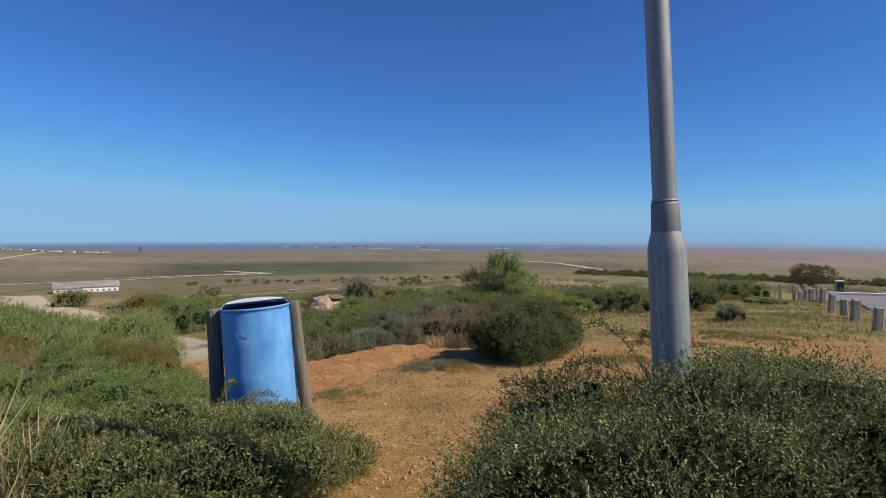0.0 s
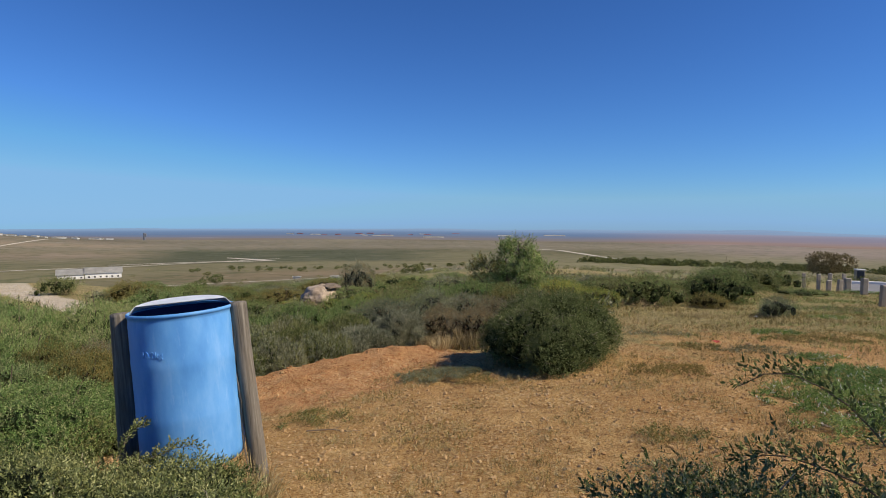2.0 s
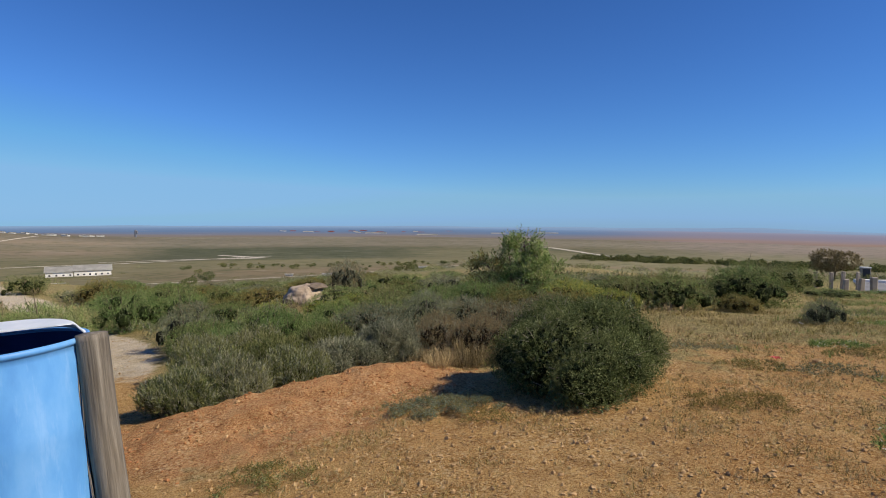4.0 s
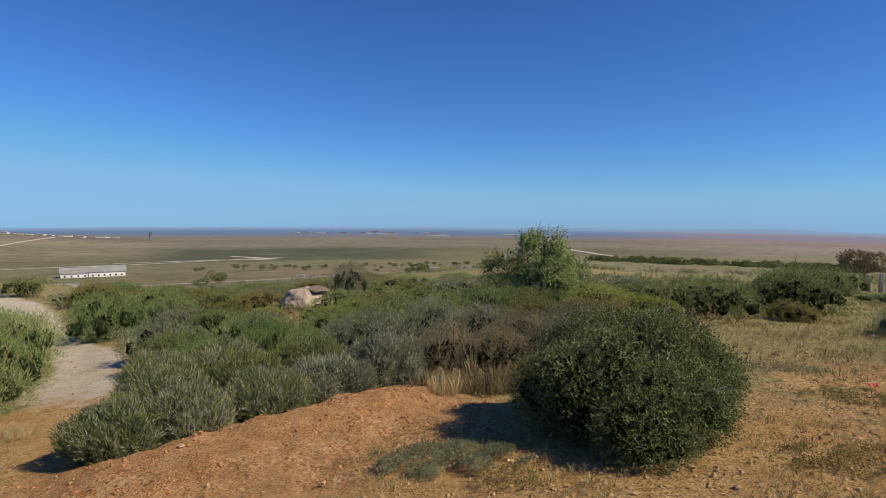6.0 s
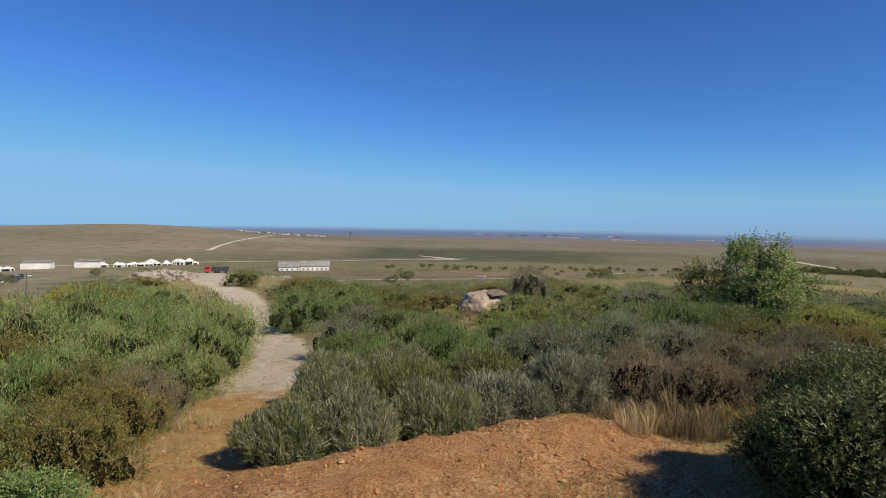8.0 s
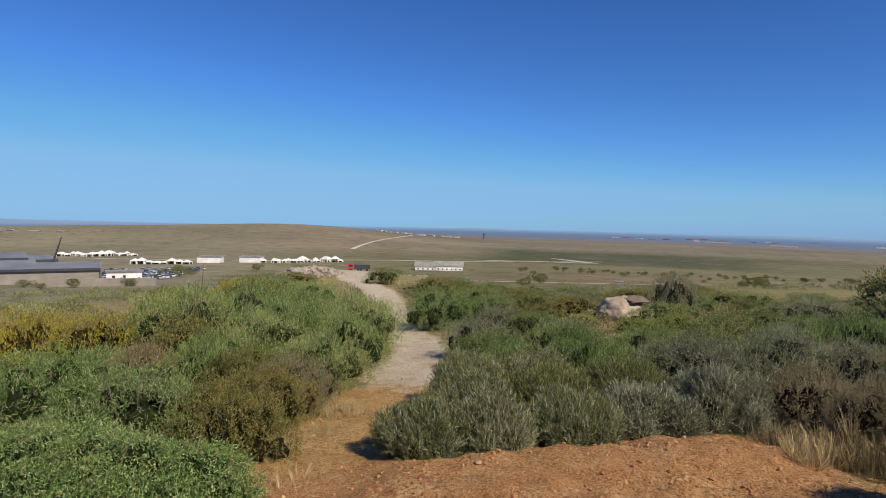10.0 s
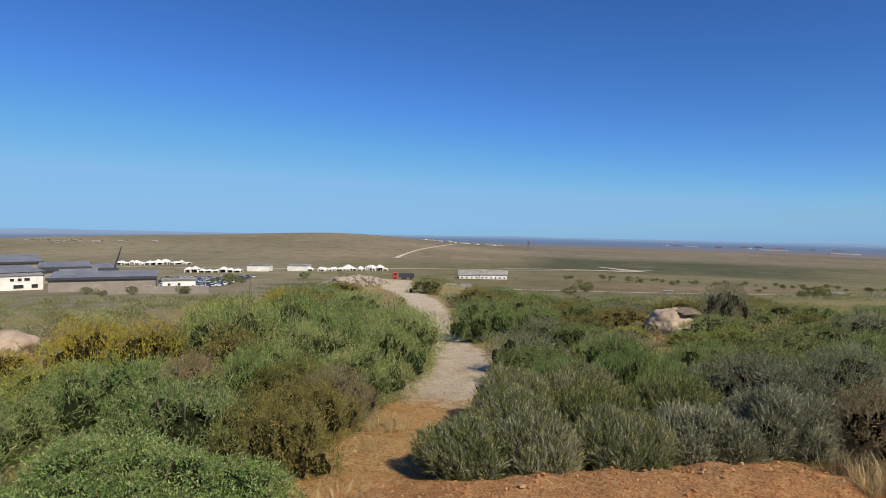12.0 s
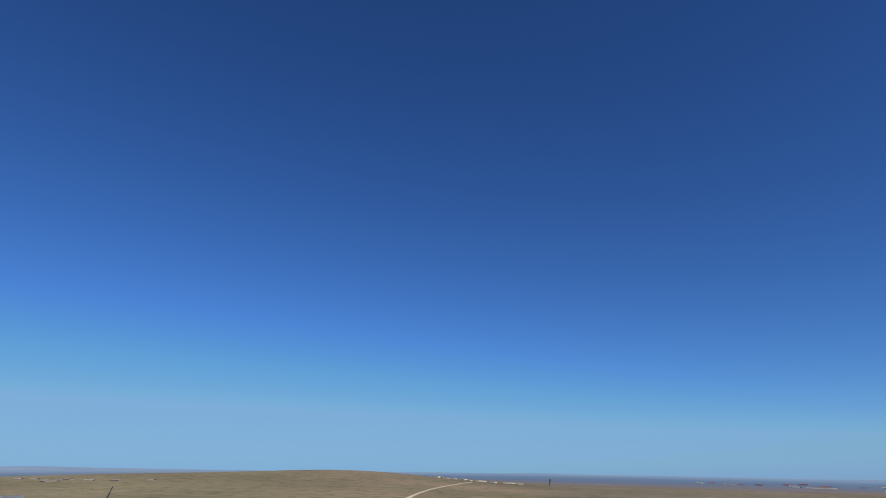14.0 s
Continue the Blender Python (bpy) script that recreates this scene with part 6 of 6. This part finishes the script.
def canopy(w, h, x, y, turn, label="white peaked canopy of the market on the plain"):
    """A peaked canvas canopy on four posts with a half wall, near-black to stand for the shade underneath."""
    ob = thing("canopy_tent", pose(x, y, ground_z(x, y), 0, 0, turn), label, "tent", "white canopies")
    bm = bmesh.new()
    rings = []
    for k, z in ((0.5, h * 0.52), (0.47, h * 0.6), (0.3, h * 0.76), (0.12, h * 0.93), (0.015, h)):
        rings.append([bm.verts.new((sx * w * k, sy * w * k, z)) for sx, sy in ((-1, -1), (0, -1.04), (1, -1), (1.04, 0), (1, 1), (0, 1.04), (-1, 1), (-1.04, 0))])
    for a, b in zip(rings, rings[1:]):
        for i in range(8):
            bm.faces.new((a[i], a[(i + 1) % 8], b[(i + 1) % 8], b[i]))
    bm.faces.new(rings[-1])
    part("roof", bm, CANVAS, ob)
    for sx in (-1, 1):
        for sy in (-1, 1):
            bm = bmesh.new()
            box(bm, (0.5, 0.5, h * 0.54), (sx * w * 0.46, sy * w * 0.46, h * 0.27))
            part("post", bm, WHITEWALL, ob)
    # dark panel at the back in place of the canopy's own shade
    bm = bmesh.new()
    box(bm, (w * 0.9, 0.3, h * 0.5), (0, w * 0.42, h * 0.25))
    part("back_wall", bm, SHADE_GLASS, ob, "dark shaded back")
    return ob


first = canopy(4.6, 3.9, -384.3, 190.8, 44)
rng = np.random.default_rng(40)
row = [(-384.3 + 23.4 * k, 190.8 + 22.6 * k, 44, 1.0 + 0.12 * (-1) ** i) for i, k in enumerate(np.linspace(0.13, 1.0, 7))]
row += [(-537 + 15 * k + rng.normal() * 9, 210 + 40 * k + rng.normal() * 3, 60 * rng.uniform(), rng.uniform(0.8, 1.9)) for k in np.linspace(0, 1, 24)]
row += [(-341 + 22 * k + rng.normal() * 2.5, 259 + 52 * k + rng.normal() * 3, 60 * rng.uniform(), rng.uniform(0.7, 1.25)) for k in np.linspace(0.05, 1, 22)]
for x, y, turn, s in row:
    copy_thing(first, pose(x, y, ground_z(x, y), 0, 0, turn) @ Matrix.Diagonal((s, s * 1.2, min(s, 1.2) * (0.75 + 0.25 * math.sin(x * 7)), 1)))

# ---- vehicles ----
CARPAINT = {c: plain_material("paint_" + c, v, 0.3, 0.1, 0.05) for c, v in dict(white=(0.75, 0.75, 0.74), silver=(0.45, 0.46, 0.48), blue=(0.06, 0.10, 0.25), dark=(0.04, 0.04, 0.045)).items()}


def car(colour, x, y, turn):
    ob = thing("parked_car", pose(x, y, ground_z(x, y), 0, 0, turn), colour + " car parked in the yard", "car", "parked cars")
    bm = bmesh.new()
    box(bm, (4.2, 1.75, 0.62), (0, 0, 0.62), bevel=0.12)
    body = part("body", bm, CARPAINT[colour], ob)
    bm = bmesh.new()
    made = box(bm, (2.3, 1.6, 0.55), (-0.15, 0, 1.18), bevel=0.08)
    for v in made:
        if v.co.z > 1.2:
            v.co.x = -0.15 + (v.co.x + 0.15) * 0.72
    part("cabin", bm, SHADE_GLASS, ob, "dark glazed cabin")
    bm = bmesh.new()
    box(bm, (1.6, 1.4, 0.05), (-0.15, 0, 1.47), bevel=0.02)
    part("roof", bm, CARPAINT[colour], ob)
    for sx in (-1.3, 1.3):
        for sy in (-0.82, 0.82):
            bm = bmesh.new()
            lathe(bm, [(0.31, -0.1), (0.32, -0.06), (0.32, 0.06), (0.31, 0.1)], 14, True)
            wheel = part("wheel", bm, TYRE, ob)
            wheel.matrix_basis = pose(sx, sy, 0.32, 90, 0, 0)
    return ob


cars = [car(c, -262 - 2 * i, 122 + 3 * i, 60) for i, c in enumerate(CARPAINT)]
rng = np.random.default_rng(41)
for i in range(120):
    lane, k = divmod(i, 20)
    d, a = 288 + lane * 13 + rng.normal() * 3, radians(-66.3 + k * (0.26 + 0.03 * lane) + rng.normal() * 0.08)
    x, y = d * math.sin(a), 4 + d * math.cos(a)
    copy_thing(cars[(0, 1, 0, 2, 0, 3, 1)[rng.integers(0, 7)]], pose(x, y, ground_z(x, y), 0, 0, -20 + rng.uniform(-4, 4)))


def truck():
    ob = thing("tipper_truck", pose(-236.0, 240.0, ground_z(-236.0, 240.0) + 0.02, 0, 0, 44) @ Matrix.Diagonal((1.25, 1.25, 1.25, 1)), "red truck cab pulling a dark trailer", "truck")
    bm = bmesh.new()
    box(bm, (2.4, 2.4, 2.6), (0, 0, 1.9), bevel=0.15)
    cab = part("cab", bm, REDPAINT, ob)
    bm = bmesh.new()
    box(bm, (1.6, 0.1, 0.9), (0.1, -1.2, 2.4), bevel=0.03)
    part("side_window", bm, SHADE_GLASS, cab)
    bm = bmesh.new()
    box(bm, (7.2, 2.4, 1.9), (5.2, 0, 1.9), bevel=0.06)
    part("trailer", bm, DARKTRIM, ob, "dark trailer body")
    for x in (0, 3.4, 4.6, 7.4):
        for y in (-1.1, 1.1):
            bm = bmesh.new()
            lathe(bm, [(0.48, -0.15), (0.5, -0.1), (0.5, 0.1), (0.48, 0.15)], 16, True)
            part("wheel", bm, TYRE, ob).matrix_basis = pose(x, y, 0.5, 90, 0, 0)


truck()


def crane():
    ob = thing("mobile_crane", pose(-290, 108, ground_z(-290, 108), 0, 0, 62), "thin dark crane boom raised over the halls", "crane")
    bm = bmesh.new()
    box(bm, (5, 2.5, 2.2), (0, 0, 1.5), bevel=0.2)
    part("base", bm, STEELDARK, ob)
    bm = bmesh.new()
    tube(bm, [(0, 0, 2.4), (2.4, 0, 11), (4.6, 0, 18.5)], [0.5, 0.4, 0.2], 4)
    part("boom", bm, STEELDARK, ob)


crane()


def silo(x, y, h, w):
    ob = thing("grain_silo", pose(x, y, ground_z(x, y), 0, 0, 10), "tall dark silo on the far ridge", "silo")
    bm = bmesh.new()
    lathe(bm, [(w / 2, 0), (w / 2, h * 0.92), (w * 0.15, h)], 16, True)
    part("tower", bm, HAZYSTEEL, ob)
    bm = bmesh.new()
    box(bm, (w * 1.2, w * 0.9, h * 0.35), (w * 0.2, 0, h * 0.7), bevel=0.3)
    part("head_house", bm, HAZYSTEEL, ob)


silo(-797, 1285, 17, 5)


def far_block(x, y, w, d, h, material, turn, label, group):
    ob = thing("far_building", pose(x, y, ground_z(x, y) - 1, 0, 0, turn), label, "building", group)
    bm = bmesh.new()
    box(bm, (w, d, h), (0, 0, h / 2))
    part("wall", bm, material, ob)
    bm = bmesh.new()
    rows = [[bm.verts.new((sx * (w / 2 + 0.5), y2, z)) for y2, z in ((-d / 2 - 0.5, h + 0.02), (0, h + d * 0.12), (d / 2 + 0.5, h + 0.02))] for sx in (-1, 1)]
    for k in range(2):
        bm.faces.new((rows[0][k], rows[1][k], rows[1][k + 1], rows[0][k + 1]))
    bmesh.ops.solidify(bm, geom=bm.faces[:], thickness=-0.4)
    part("roof", bm, GREYROOF if material is not REDBROWN else REDBROWN, ob)


rng = np.random.default_rng(50)
for i in range(16):
    k = i / 15
    far_block(-1010 + 150 * k + rng.normal() * 12, 1120 + 120 * k + rng.normal() * 20, rng.uniform(8, 18), 10, rng.uniform(2.5, 4), GREYROOF, rng.uniform(0, 40), "small white house in a far settlement", "far settlement")
for i in range(15):
    k = i / 14
    far_block(-760 + 560 * k + rng.normal() * 30, 2150 + 130 * k + rng.normal() * 160, rng.uniform(10, 38), 20, rng.uniform(2.5, 4.5), REDBROWN if i % 3 else WHITEWALL, rng.uniform(-10, 10), "long industrial shed near the far shore", "far harbour sheds")
for i in range(9):
    far_block(-1250 + i * 22 + rng.normal() * 6, 300 + i * 16 + rng.normal() * 30, rng.uniform(10, 20), 10, 2.6, RENDERED, rng.uniform(0, 60), "small pale house in a far suburb", "far suburb")
for x, y, w in [(-160, 1700, 60), (60, 2100, 50), (260, 2300, 80), (-350, 1900, 70)]:
    far_block(x, y, w, 25, 4, GREYROOF, 5, "long pale shed on the far plain", "far farm sheds")
for x, y in [(-62, 232), (-88, 262), (-30, 270), (-26, 268)]:
    far_block(x, y, 3.2, 2.4, 1.8, WHITEWALL, 20, "tiny white hut on the dry plain", "huts on the plain")
